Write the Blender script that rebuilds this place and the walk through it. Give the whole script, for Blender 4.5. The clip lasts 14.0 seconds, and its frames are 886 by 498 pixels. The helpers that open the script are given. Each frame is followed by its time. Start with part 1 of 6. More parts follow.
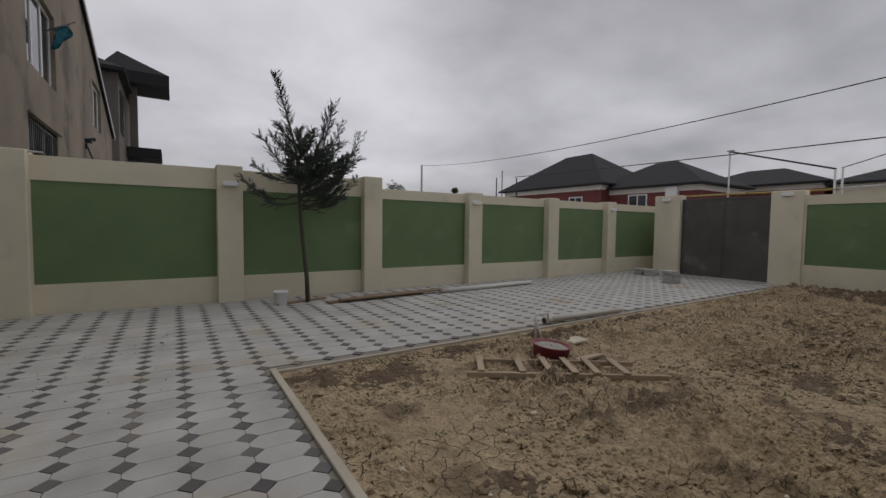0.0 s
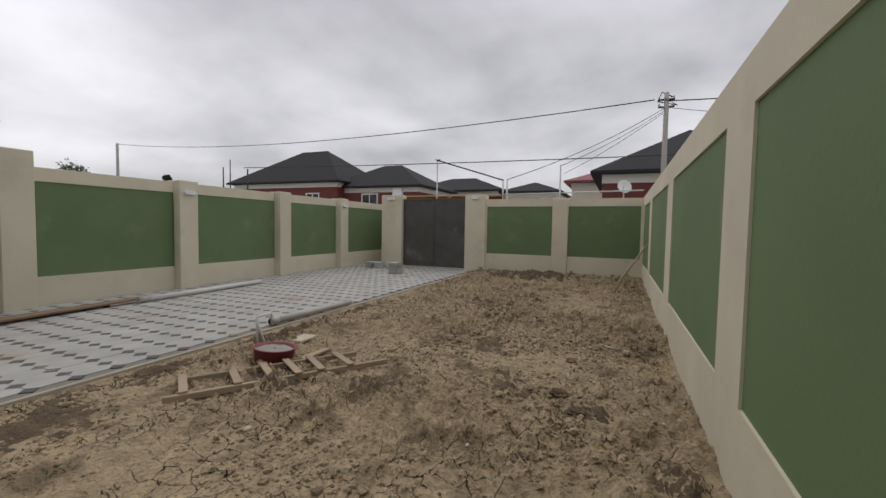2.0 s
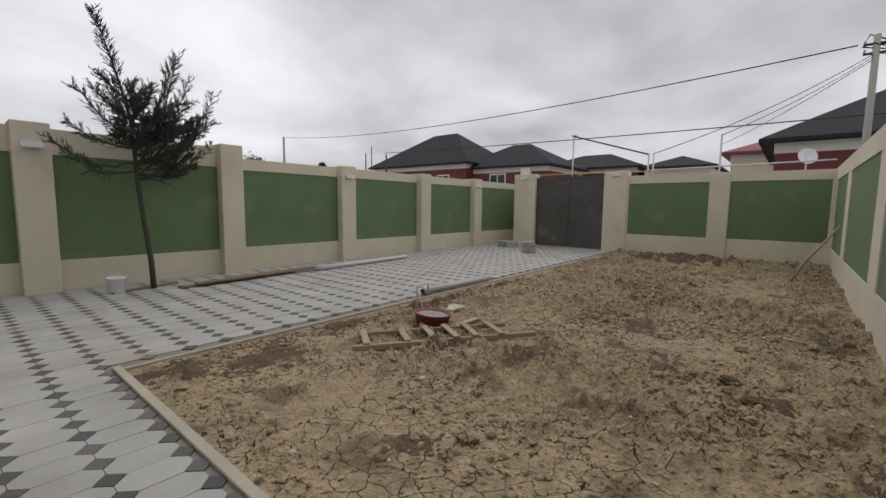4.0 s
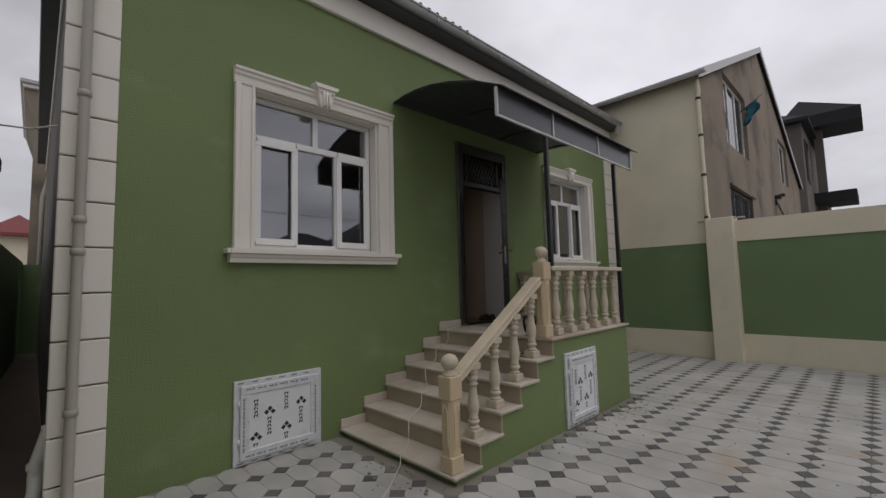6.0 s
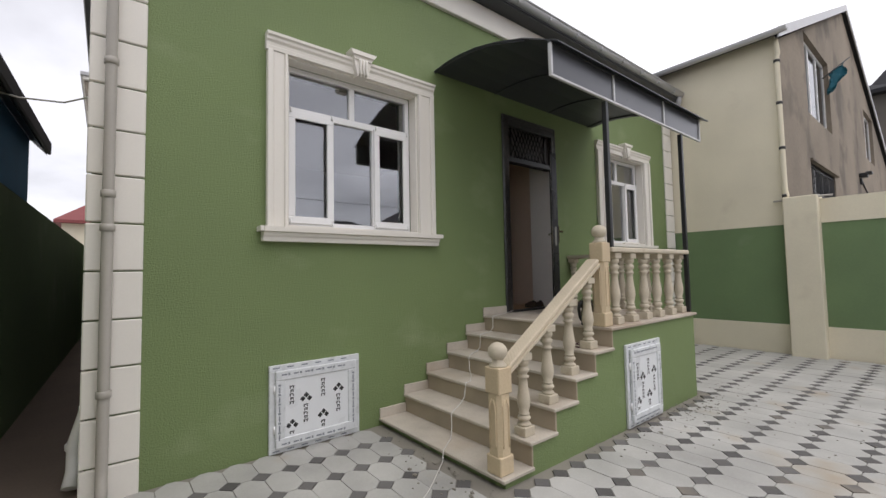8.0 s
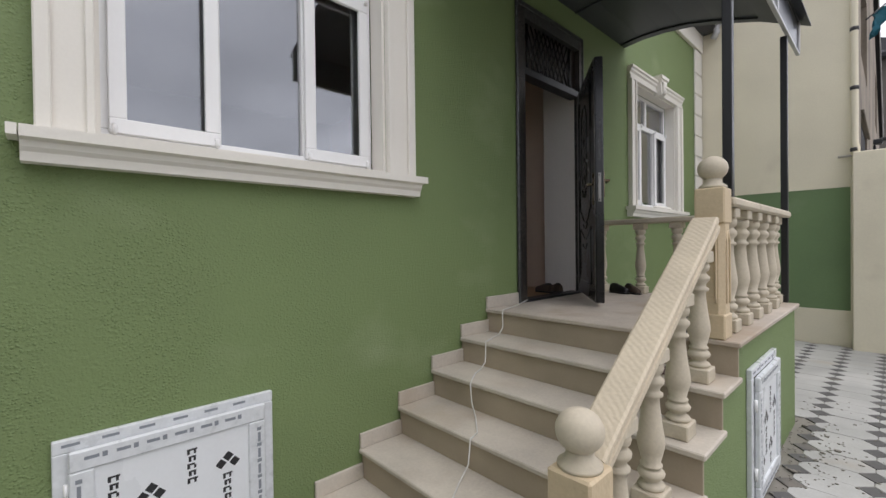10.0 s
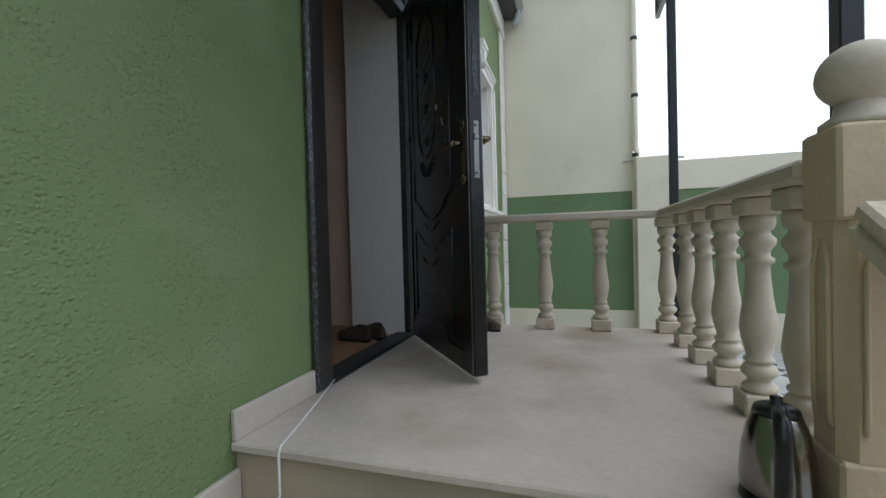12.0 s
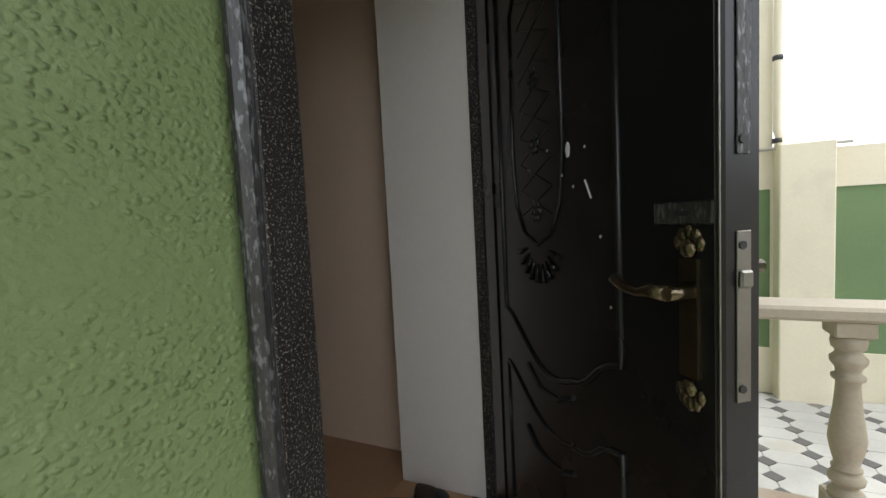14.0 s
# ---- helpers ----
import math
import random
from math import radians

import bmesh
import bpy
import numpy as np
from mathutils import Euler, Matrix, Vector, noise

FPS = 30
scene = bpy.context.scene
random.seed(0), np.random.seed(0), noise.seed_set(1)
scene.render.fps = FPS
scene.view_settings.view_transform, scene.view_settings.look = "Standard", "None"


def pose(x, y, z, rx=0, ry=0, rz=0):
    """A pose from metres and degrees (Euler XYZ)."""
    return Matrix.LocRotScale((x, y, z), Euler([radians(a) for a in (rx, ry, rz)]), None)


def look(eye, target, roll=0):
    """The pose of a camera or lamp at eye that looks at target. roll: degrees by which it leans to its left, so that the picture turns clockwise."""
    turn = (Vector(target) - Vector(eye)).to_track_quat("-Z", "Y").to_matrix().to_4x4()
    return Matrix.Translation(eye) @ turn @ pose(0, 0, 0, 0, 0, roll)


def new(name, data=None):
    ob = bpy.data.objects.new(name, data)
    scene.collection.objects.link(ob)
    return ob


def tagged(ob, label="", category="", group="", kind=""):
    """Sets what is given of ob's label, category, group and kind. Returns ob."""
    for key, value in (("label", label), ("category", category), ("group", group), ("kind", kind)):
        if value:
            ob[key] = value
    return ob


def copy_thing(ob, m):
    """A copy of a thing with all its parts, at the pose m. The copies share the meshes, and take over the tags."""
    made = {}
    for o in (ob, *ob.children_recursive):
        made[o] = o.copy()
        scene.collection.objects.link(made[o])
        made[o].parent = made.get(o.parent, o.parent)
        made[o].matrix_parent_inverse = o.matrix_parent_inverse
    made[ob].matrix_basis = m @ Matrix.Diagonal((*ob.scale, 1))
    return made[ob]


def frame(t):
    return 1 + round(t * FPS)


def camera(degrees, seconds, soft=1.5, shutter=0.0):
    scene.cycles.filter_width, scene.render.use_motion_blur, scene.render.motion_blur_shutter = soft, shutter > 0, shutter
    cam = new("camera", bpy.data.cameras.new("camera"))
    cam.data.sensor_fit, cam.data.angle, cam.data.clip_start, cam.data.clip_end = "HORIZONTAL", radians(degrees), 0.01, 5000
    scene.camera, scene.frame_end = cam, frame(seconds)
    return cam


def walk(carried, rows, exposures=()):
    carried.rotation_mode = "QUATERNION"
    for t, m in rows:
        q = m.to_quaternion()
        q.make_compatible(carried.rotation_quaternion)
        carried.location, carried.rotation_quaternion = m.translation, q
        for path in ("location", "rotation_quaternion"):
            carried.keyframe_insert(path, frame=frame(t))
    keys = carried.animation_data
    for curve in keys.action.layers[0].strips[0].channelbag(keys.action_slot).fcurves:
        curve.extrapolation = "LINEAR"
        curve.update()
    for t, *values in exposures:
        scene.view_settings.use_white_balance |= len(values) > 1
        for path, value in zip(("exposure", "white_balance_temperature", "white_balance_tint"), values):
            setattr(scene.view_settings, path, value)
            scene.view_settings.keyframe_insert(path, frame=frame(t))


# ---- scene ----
cam = camera(93.1, 14.0)
PATH = [
    (0, (4.475, 0.085, 1.622), (5.556, 1.764, 1.517), 0.7),
    (0.5, (4.518, 0.243, 1.578), (5.957, 1.626, 1.458), 1.4),
    (1, (4.654, 0.1, 1.628), (6.295, 1.235, 1.503), 1.6),
    (1.5, (4.732, 0.076, 1.6), (6.493, 1.017, 1.486), 1.4),
    (2, (4.747, 0.05, 1.596), (6.589, 0.823, 1.492), 1.0),
    (2.2, (4.741, 0.042, 1.592), (6.6, 0.775, 1.49), 1.0),
    (4.3, (4.388, 0.219, 1.547), (5.669, 1.735, 1.301), -0.1),
    (4.5, (4.394, 0.157, 1.644), (5.391, 1.871, 1.383), -0.2),
    (5, (4.252, 0.111, 1.645), (4.389, 2.097, 1.447), -0.9),
    (5.5, (4.188, 0.043, 1.712), (3.37, 1.867, 1.657), -0.7),
    (6, (4.324, -0.028, 1.665), (2.896, 1.363, 1.828), -1.5),
    (6.5, (4.406, -0.039, 1.745), (2.85, 1.179, 2.05), -0.9),
    (7, (4.37, 0.007, 1.687), (2.778, 1.191, 1.935), -1.0),
    (7.5, (4.283, 0.06, 1.671), (2.708, 1.279, 1.857), -1.2),
    (8, (4.005, 0.202, 1.606), (2.447, 1.451, 1.716), -1.1),
    (8.5, (3.658, 0.4, 1.548), (2.164, 1.73, 1.585), -1.4),
    (8.7, (3.541, 0.519, 1.495), (2.024, 1.823, 1.518), -1.4),
    (10.8, (1.703, 1.998, 1.61), (0.357, 3.476, 1.55), 0.5),
    (11, (1.593, 2.171, 1.571), (0.37, 3.753, 1.558), -0.8),
    (11.5, (1.271, 2.612, 1.581), (0.482, 4.45, 1.567), -0.8),
    (12, (1.062, 2.993, 1.651), (0.467, 4.903, 1.619), -1.5),
    (12.5, (0.911, 3.307, 1.792), (0.368, 5.23, 1.703), -0.9),
    (13, (0.784, 3.567, 1.86), (0.021, 5.413, 1.769), -0.1),
    (13.5, (0.645, 3.798, 2.007), (-0.236, 5.587, 1.859), -0.7),
    (14, (0.536, 4.063, 2.205), (-0.3, 5.876, 2.065), -2.9),
]
EXPOSURES = [(0.0, -0.57, 6600, 14), (1.0, -0.18, 6650, 13), (1.5, -0.1, 6650, 13), (2.2, -0.07, 6650, 13), (4.3, -0.08, 6650, 13), (5.0, -0.12, 6700, 13), (5.5, 0.1, 6700, 13), (6.0, -0.27, 6600, 15), (6.5, -0.25, 6600, 15), (7.0, -0.1, 6600, 15), (7.5, 0.66, 6550, 14), (8.7, 0.68, 6550, 14), (11.0, 0.92, 6050, 11), (11.5, 0.86, 5850, 8), (12.5, 0.96, 5650, 7), (13.0, 1.12, 5800, 8), (13.5, 1.64, 6300, 8), (14.0, 1.78, 6500, 8)]
walk(cam, [(t, look(eye, target, roll)) for t, eye, target, roll in PATH], EXPOSURES)

# ---- light ----
world = bpy.data.worlds.new("sky")
scene.world = world
world.use_nodes = True
wn = world.node_tree
wn.nodes.clear()


def wnode(kind, operation=""):
    n = wn.nodes.new(kind)
    if operation:
        n.operation = operation
    return n


SUN_DIR = Vector((0.40, 0.08, 0.88)).normalized()
GLOW_DIR = Vector((-0.38, 0.81, 0.43)).normalized()
GAP_DIR = Vector((0.30, 0.86, 0.40)).normalized()
sky = wnode("ShaderNodeTexSky")
sky.sky_type, sky.sun_disc = "NISHITA", False
sky.sun_elevation = math.asin(SUN_DIR.z)
sky.sun_rotation = math.atan2(SUN_DIR.x, SUN_DIR.y)
wtc = wnode("ShaderNodeTexCoord")
wsep = wnode("ShaderNodeSeparateXYZ")
wn.links.new(wtc.outputs["Generated"], wsep.inputs[0])


def wmath(op, a, b=None, c=None, clamp=False):
    n = wnode("ShaderNodeMath", operation=op)
    n.use_clamp = clamp
    for i, v in enumerate((a, b, c)):
        if v is None:
            continue
        if isinstance(v, (int, float)):
            n.inputs[i].default_value = v
        else:
            wn.links.new(v, n.inputs[i])
    return n.outputs[0]


# the cloud sheet lies on a plane overhead, so that it draws together towards the horizon
wz = wmath("MAXIMUM", wmath("ADD", wsep.outputs[2], 0.30), 0.05)
wcomb = wnode("ShaderNodeCombineXYZ")
wn.links.new(wmath("DIVIDE", wsep.outputs[0], wz), wcomb.inputs[0])
wn.links.new(wmath("DIVIDE", wsep.outputs[1], wz), wcomb.inputs[1])
cl1 = wnode("ShaderNodeTexNoise")
cl1.inputs["Scale"].default_value, cl1.inputs["Detail"].default_value = 1.5, 6.0
cl1.inputs["Roughness"].default_value, cl1.inputs["Distortion"].default_value = 0.5, 0.15
wn.links.new(wcomb.outputs[0], cl1.inputs["Vector"])
wdot = wnode("ShaderNodeVectorMath", operation="DOT_PRODUCT")
wn.links.new(wtc.outputs["Generated"], wdot.inputs[0])
wdot.inputs[1].default_value = GLOW_DIR
glow = wmath("POWER", wmath("MAXIMUM", wdot.outputs["Value"], 0.0), 15.0)
cloud = wmath("MULTIPLY_ADD", cl1.outputs["Fac"], 0.98, 0.14)
cloud = wmath("MULTIPLY_ADD", glow, 0.42, cloud)
wdot2 = wnode("ShaderNodeVectorMath", operation="DOT_PRODUCT")
wn.links.new(wtc.outputs["Generated"], wdot2.inputs[0])
wdot2.inputs[1].default_value = GAP_DIR
gap = wmath("POWER", wmath("MAXIMUM", wdot2.outputs["Value"], 0.0), 24.0)
cloud = wmath("MULTIPLY_ADD", gap, 0.40, cloud)
cloud = wmath("MAXIMUM", cloud, 0.12)
tint = wnode("ShaderNodeVectorMath", operation="SCALE")
tint.inputs[0].default_value = (0.93, 0.95, 1.0)
wn.links.new(cloud, tint.inputs["Scale"])
skyscale = wnode("ShaderNodeVectorMath", operation="SCALE")
wn.links.new(sky.outputs[0], skyscale.inputs[0])
skyscale.inputs["Scale"].default_value = 0.008
both = wnode("ShaderNodeVectorMath", operation="ADD")
wn.links.new(tint.outputs[0], both.inputs[0])
wn.links.new(skyscale.outputs[0], both.inputs[1])
bg = wnode("ShaderNodeBackground")
wn.links.new(both.outputs[0], bg.inputs[0])
bg.inputs["Strength"].default_value = 1.0
wout = wnode("ShaderNodeOutputWorld")
wn.links.new(bg.outputs[0], wout.inputs[0])

sun = new("sun", bpy.data.lights.new("sun", "SUN"))
sun.data.energy, sun.data.angle, sun.data.color = 0.9, radians(60), (1.0, 0.96, 0.91)
sun.matrix_world = look((0, 0, 30), Vector((0, 0, 30)) - SUN_DIR)


# ---- materials ----
def mat(name, col, rough=0.8, stain=0.12, stain_scale=1.3, grain=0.08, grain_scale=70, bump=0.2, bump_scale=90,
        bump_dist=0.004, metal=0.0, rand=0.0, spots=None, stretch=None, spec=0.5, placed=False):
    """Base colour varied at two scales, with fine relief; spots: (colour, scale, threshold)."""
    m = bpy.data.materials.new(name)
    m.use_nodes = True
    nt = m.node_tree
    bsdf = nt.nodes["Principled BSDF"]

    def node(kind, operation=""):
        n = nt.nodes.new(kind)
        if operation:
            n.operation = operation
        return n

    tc = node("ShaderNodeTexCoord")
    vec = tc.outputs["Object"]
    if rand:
        oi = node("ShaderNodeObjectInfo")
        sh = node("ShaderNodeVectorMath", operation="ADD")
        nt.links.new(vec, sh.inputs[0])
        scl = node("ShaderNodeMath", operation="MULTIPLY")
        nt.links.new(oi.outputs["Random"], scl.inputs[0])
        scl.inputs[1].default_value = 37.0
        nt.links.new(scl.outputs[0], sh.inputs[1])
        vec = sh.outputs[0]
    if stretch:
        mp = node("ShaderNodeMapping")
        mp.inputs["Scale"].default_value = stretch
        nt.links.new(vec, mp.inputs[0])
        vec = mp.outputs[0]

    wide = vec
    if placed:
        wide = node("ShaderNodeNewGeometry").outputs["Position"]

    def noise_at(scale, detail, where=None):
        n = node("ShaderNodeTexNoise")
        n.inputs["Scale"].default_value, n.inputs["Detail"].default_value = scale, detail
        nt.links.new(where or vec, n.inputs["Vector"])
        return n.outputs["Fac"]

    def mad(a, b, c):
        n = node("ShaderNodeMath", operation="MULTIPLY_ADD")
        nt.links.new(a, n.inputs[0])
        n.inputs[1].default_value = b
        if isinstance(c, float):
            n.inputs[2].default_value = c
        else:
            nt.links.new(c, n.inputs[2])
        return n.outputs[0]

    big, fine = noise_at(stain_scale, 5.0, wide), noise_at(grain_scale, 3.0)
    f = mad(big, 2.4 * stain, 1.0 - 1.2 * stain - grain)
    f = mad(fine, 2.0 * grain, f)
    if rand:
        f = mad(oi.outputs["Random"], rand, f)
    sc = node("ShaderNodeVectorMath", operation="SCALE")
    sc.inputs[0].default_value = col
    nt.links.new(f, sc.inputs["Scale"])
    colour = sc.outputs[0]
    if spots:
        sp = noise_at(spots[1], 4.0, wide)
        ramp = node("ShaderNodeValToRGB")
        ramp.color_ramp.elements[0].position, ramp.color_ramp.elements[1].position = spots[2], spots[2] + (spots[3] if len(spots) > 3 else 0.08)
        nt.links.new(sp, ramp.inputs[0])
        mx = node("ShaderNodeMix")
        mx.data_type = "RGBA"
        nt.links.new(ramp.outputs[0], mx.inputs[0])
        nt.links.new(colour, mx.inputs[6])
        mx.inputs[7].default_value = (*spots[0], 1)
        colour = mx.outputs[2]
    nt.links.new(colour, bsdf.inputs["Base Color"])
    rg = mad(big, 0.24, float(rough) - 0.12)
    nt.links.new(rg, bsdf.inputs["Roughness"])
    bsdf.inputs["Metallic"].default_value = metal
    bsdf.inputs["Specular IOR Level"].default_value = spec
    if bump:
        bp = node("ShaderNodeBump")
        bp.inputs["Strength"].default_value, bp.inputs["Distance"].default_value = bump, bump_dist
        nt.links.new(noise_at(bump_scale, 3.0), bp.inputs["Height"])
        nt.links.new(bp.outputs[0], bsdf.inputs["Normal"])
    return m


def add_lumps(m, scale, strength, dist):
    """Spattered render: separate lumps of uneven height on a warped cell pattern, thinning out in patches, over fine grain."""
    nt = m.node_tree
    bsdf = nt.nodes["Principled BSDF"]

    def node(kind, **inputs):
        n = nt.nodes.new(kind)
        for k, v in inputs.items():
            n.inputs[k].default_value = v
        return n

    def calc(op, p, q):
        n = nt.nodes.new("ShaderNodeMath")
        n.operation = op
        for i, v in enumerate((p, q)):
            if isinstance(v, float):
                n.inputs[i].default_value = v
            else:
                nt.links.new(v, n.inputs[i])
        return n.outputs[0]

    tc = node("ShaderNodeTexCoord")
    mp = node("ShaderNodeMapping", Scale=(1.0, 1.0, 1.2))
    nt.links.new(tc.outputs["Object"], mp.inputs[0])
    warp = node("ShaderNodeTexNoise", Scale=45.0, Detail=4.0)
    nt.links.new(mp.outputs[0], warp.inputs["Vector"])
    mix = nt.nodes.new("ShaderNodeVectorMath")
    mix.operation = "MULTIPLY_ADD"
    nt.links.new(warp.outputs["Color"], mix.inputs[0])
    mix.inputs[1].default_value = (0.011, 0.011, 0.011)
    nt.links.new(mp.outputs[0], mix.inputs[2])
    vo = node("ShaderNodeTexVoronoi", Scale=scale)
    vo.feature = "SMOOTH_F1"
    vo.inputs["Smoothness"].default_value = 0.35
    nt.links.new(mix.outputs[0], vo.inputs["Vector"])
    dome = node("ShaderNodeMapRange")
    dome.interpolation_type = "SMOOTHSTEP"
    dome.inputs["From Min"].default_value, dome.inputs["From Max"].default_value = 0.15, 0.62
    dome.inputs["To Min"].default_value, dome.inputs["To Max"].default_value = 1.0, 0.0
    nt.links.new(vo.outputs["Distance"], dome.inputs["Value"])
    lump = calc("MULTIPLY", dome.outputs[0], vo.outputs["Color"])
    wide = node("ShaderNodeTexNoise", Scale=2.6, Detail=2.0)
    nt.links.new(mp.outputs[0], wide.inputs["Vector"])
    patch = node("ShaderNodeMapRange")
    patch.inputs["From Min"].default_value, patch.inputs["From Max"].default_value = 0.36, 0.60
    patch.inputs["To Min"].default_value = 0.25
    nt.links.new(wide.outputs["Fac"], patch.inputs["Value"])
    lump = calc("MULTIPLY", lump, patch.outputs[0])
    fine = node("ShaderNodeTexNoise", Scale=130.0, Detail=2.0)
    nt.links.new(mp.outputs[0], fine.inputs["Vector"])
    mid = node("ShaderNodeTexNoise", Scale=48.0, Detail=4.0)
    nt.links.new(mp.outputs[0], mid.inputs["Vector"])
    total = calc("ADD", lump, calc("ADD", calc("MULTIPLY", fine.outputs["Fac"], 0.2), calc("MULTIPLY", mid.outputs["Fac"], 0.9)))
    bp = node("ShaderNodeBump", Strength=strength, Distance=dist)
    nt.links.new(total, bp.inputs["Height"])
    nt.links.new(bp.outputs[0], bsdf.inputs["Normal"])


GREEN = mat("green_stucco_paint", (0.168, 0.228, 0.093), 0.72, 0.13, 0.7, 0.08, 55, 0.0, stretch=(1, 1, 1.5), spots=((0.235, 0.295, 0.15), 1.1, 0.60, 0.2))
add_lumps(GREEN, 80.0, 0.9, 0.0055)
GREEN_WALL = mat("green_wall_paint", (0.138, 0.208, 0.098), 0.8, 0.20, 1.1, 0.06, 40, 0.3, 45, 0.004, spots=((0.23, 0.29, 0.18), 1.0, 0.60, 0.22))
CREAM = mat("cream_wall_paint", (0.69, 0.635, 0.495), 0.85, 0.14, 0.9, 0.06, 50, 0.35, 40, 0.004, spots=((0.56, 0.50, 0.39), 1.5, 0.60, 0.25))
WHITE = mat("white_trim_paint", (0.76, 0.73, 0.67), 0.7, 0.05, 1.5, 0.03, 80, 0.1, 90, 0.002)
PVC = mat("white_plastic", (0.80, 0.80, 0.80), 0.35, 0.03, 2, 0.02, 60, 0.0)
STONE = mat("beige_limestone", (0.52, 0.46, 0.36), 0.7, 0.22, 3.0, 0.12, 70, 0.3, 80, 0.003, spots=((0.40, 0.33, 0.24), 5.0, 0.60, 0.15))
def add_saw_marks(m, scale, dist):
    """Slanting saw grooves across a stone face."""
    nt = m.node_tree
    bsdf = nt.nodes["Principled BSDF"]
    tc = nt.nodes.new("ShaderNodeTexCoord")
    mp = nt.nodes.new("ShaderNodeMapping")
    mp.inputs["Rotation"].default_value = (0.0, 0.0, radians(38))
    nt.links.new(tc.outputs["Object"], mp.inputs[0])
    wv = nt.nodes.new("ShaderNodeTexWave")
    wv.bands_direction = "Y"
    wv.inputs["Scale"].default_value, wv.inputs["Distortion"].default_value, wv.inputs["Detail"].default_value = scale, 4.5, 2.0
    nt.links.new(mp.outputs[0], wv.inputs["Vector"])
    bp = nt.nodes.new("ShaderNodeBump")
    bp.inputs["Strength"].default_value, bp.inputs["Distance"].default_value = 0.7, dist
    nt.links.new(wv.outputs["Fac"], bp.inputs["Height"])
    nt.links.new(bsdf.inputs["Normal"].links[0].from_socket, bp.inputs["Normal"])
    nt.links.new(bp.outputs[0], bsdf.inputs["Normal"])


STONE_SAWN = mat("saw_marked_limestone", (0.56, 0.485, 0.365), 0.75, 0.2, 3.0, 0.12, 60, 0.4, 60, 0.004)
add_saw_marks(STONE_SAWN, 14.0, 0.0012)
STONE_YELLOW = mat("sawn_yellow_limestone", (0.56, 0.45, 0.30), 0.75, 0.14, 2.0, 0.12, 60, 0.5, 45, 0.004, stretch=(1.0, 1.6, 1.0))
SLAB = mat("trodden_stone_slab", (0.50, 0.442, 0.378), 0.8, 0.34, 1.9, 0.13, 45, 0.25, 90, 0.002, spec=0.22, spots=((0.375, 0.305, 0.235), 1.35, 0.50, 0.16))
STEP = mat("sawn_stone_slab", (0.49, 0.445, 0.38), 0.78, 0.30, 2.4, 0.12, 60, 0.25, 90, 0.002, spec=0.25, spots=((0.42, 0.35, 0.27), 1.5, 0.54, 0.2))
RISER = mat("brownish_stone_riser", (0.36, 0.30, 0.225), 0.7, 0.28, 2.3, 0.07, 90, 0.12, 140, 0.002)
TILE = mat("pale_paver", (0.37, 0.367, 0.348), 0.8, 0.36, 1.6, 0.14, 90, 0.3, 120, 0.002, spec=0.35, rand=0.12, placed=True, spots=((0.37, 0.315, 0.24), 1.0, 0.585, 0.14))
TILE_DARK = mat("dark_paver", (0.080, 0.077, 0.075), 0.8, 0.35, 2.0, 0.2, 90, 0.3, 120, 0.002, rand=0.8, placed=True, spots=((0.25, 0.22, 0.175), 1.3, 0.57, 0.16))
ALLEY = mat("dark_dirty_concrete", (0.13, 0.10, 0.08), 0.95, 0.3, 1.2, 0.15, 40, 0.4, 50, 0.005)
MORTAR = mat("sandy_joint", (0.22, 0.205, 0.175), 0.95, 0.2, 1.5, 0.15, 80, 0.3, 120, 0.003)
KERB = mat("dusty_kerb_concrete", (0.43, 0.39, 0.32), 0.9, 0.22, 2.0, 0.12, 60, 0.3, 90, 0.004)
CONCRETE = mat("grey_concrete", (0.30, 0.29, 0.26), 0.9, 0.2, 2.0, 0.12, 60, 0.3, 90, 0.004)
BLACK = mat("black_painted_metal", (0.012, 0.013, 0.015), 0.4, 0.2, 2.0, 0.1, 80, 0.1, 60, 0.002)
ROOF = mat("dark_roof_sheet", (0.055, 0.056, 0.06), 0.55, 0.2, 0.8, 0.1, 40, 0.1, 50, 0.003)
GUTTER = mat("grey_gutter", (0.46, 0.46, 0.47), 0.40, 0.15, 2.0, 0.05, 60, 0.05, 60, 0.002)
PIPE_GREY = mat("grey_plastic_pipe", (0.40, 0.375, 0.335), 0.5, 0.12, 2.0, 0.05, 60, 0.05, 60, 0.002)
# lighter spots: pale scratches, plus reflected sheen painted into the sheet colour
GATE = mat("dark_gate_sheet", (0.115, 0.108, 0.103), 0.38, 0.4, 1.6, 0.12, 30, 0.25, 3.0, 0.02, metal=0.35, spots=((0.21, 0.20, 0.19), 1.4, 0.60, 0.14))
OLD_WOOD = mat("dark_old_plank", (0.21, 0.15, 0.10), 0.85, 0.3, 3.0, 0.2, 25, 0.4, 40, 0.003, rand=0.2)
WOOD = mat("weathered_plank", (0.33, 0.255, 0.18), 0.85, 0.25, 3.0, 0.15, 25, 0.4, 40, 0.003, stretch=(1, 1, 1), rand=0.2)
PLASTER_GREY = mat("unpainted_render", (0.245, 0.205, 0.16), 0.95, 0.45, 0.55, 0.18, 14, 0.4, 20, 0.012, spots=((0.125, 0.105, 0.085), 0.7, 0.53, 0.14))
LAMINATE = mat("brown_laminate", (0.45, 0.275, 0.15), 0.45, 0.2, 2.0, 0.1, 30, 0.05, 40, 0.002)
MAUVE = mat("mauve_wall_paint", (0.86, 0.68, 0.55), 0.8, 0.05, 1.0, 0.03, 40, 0.1, 60, 0.002)
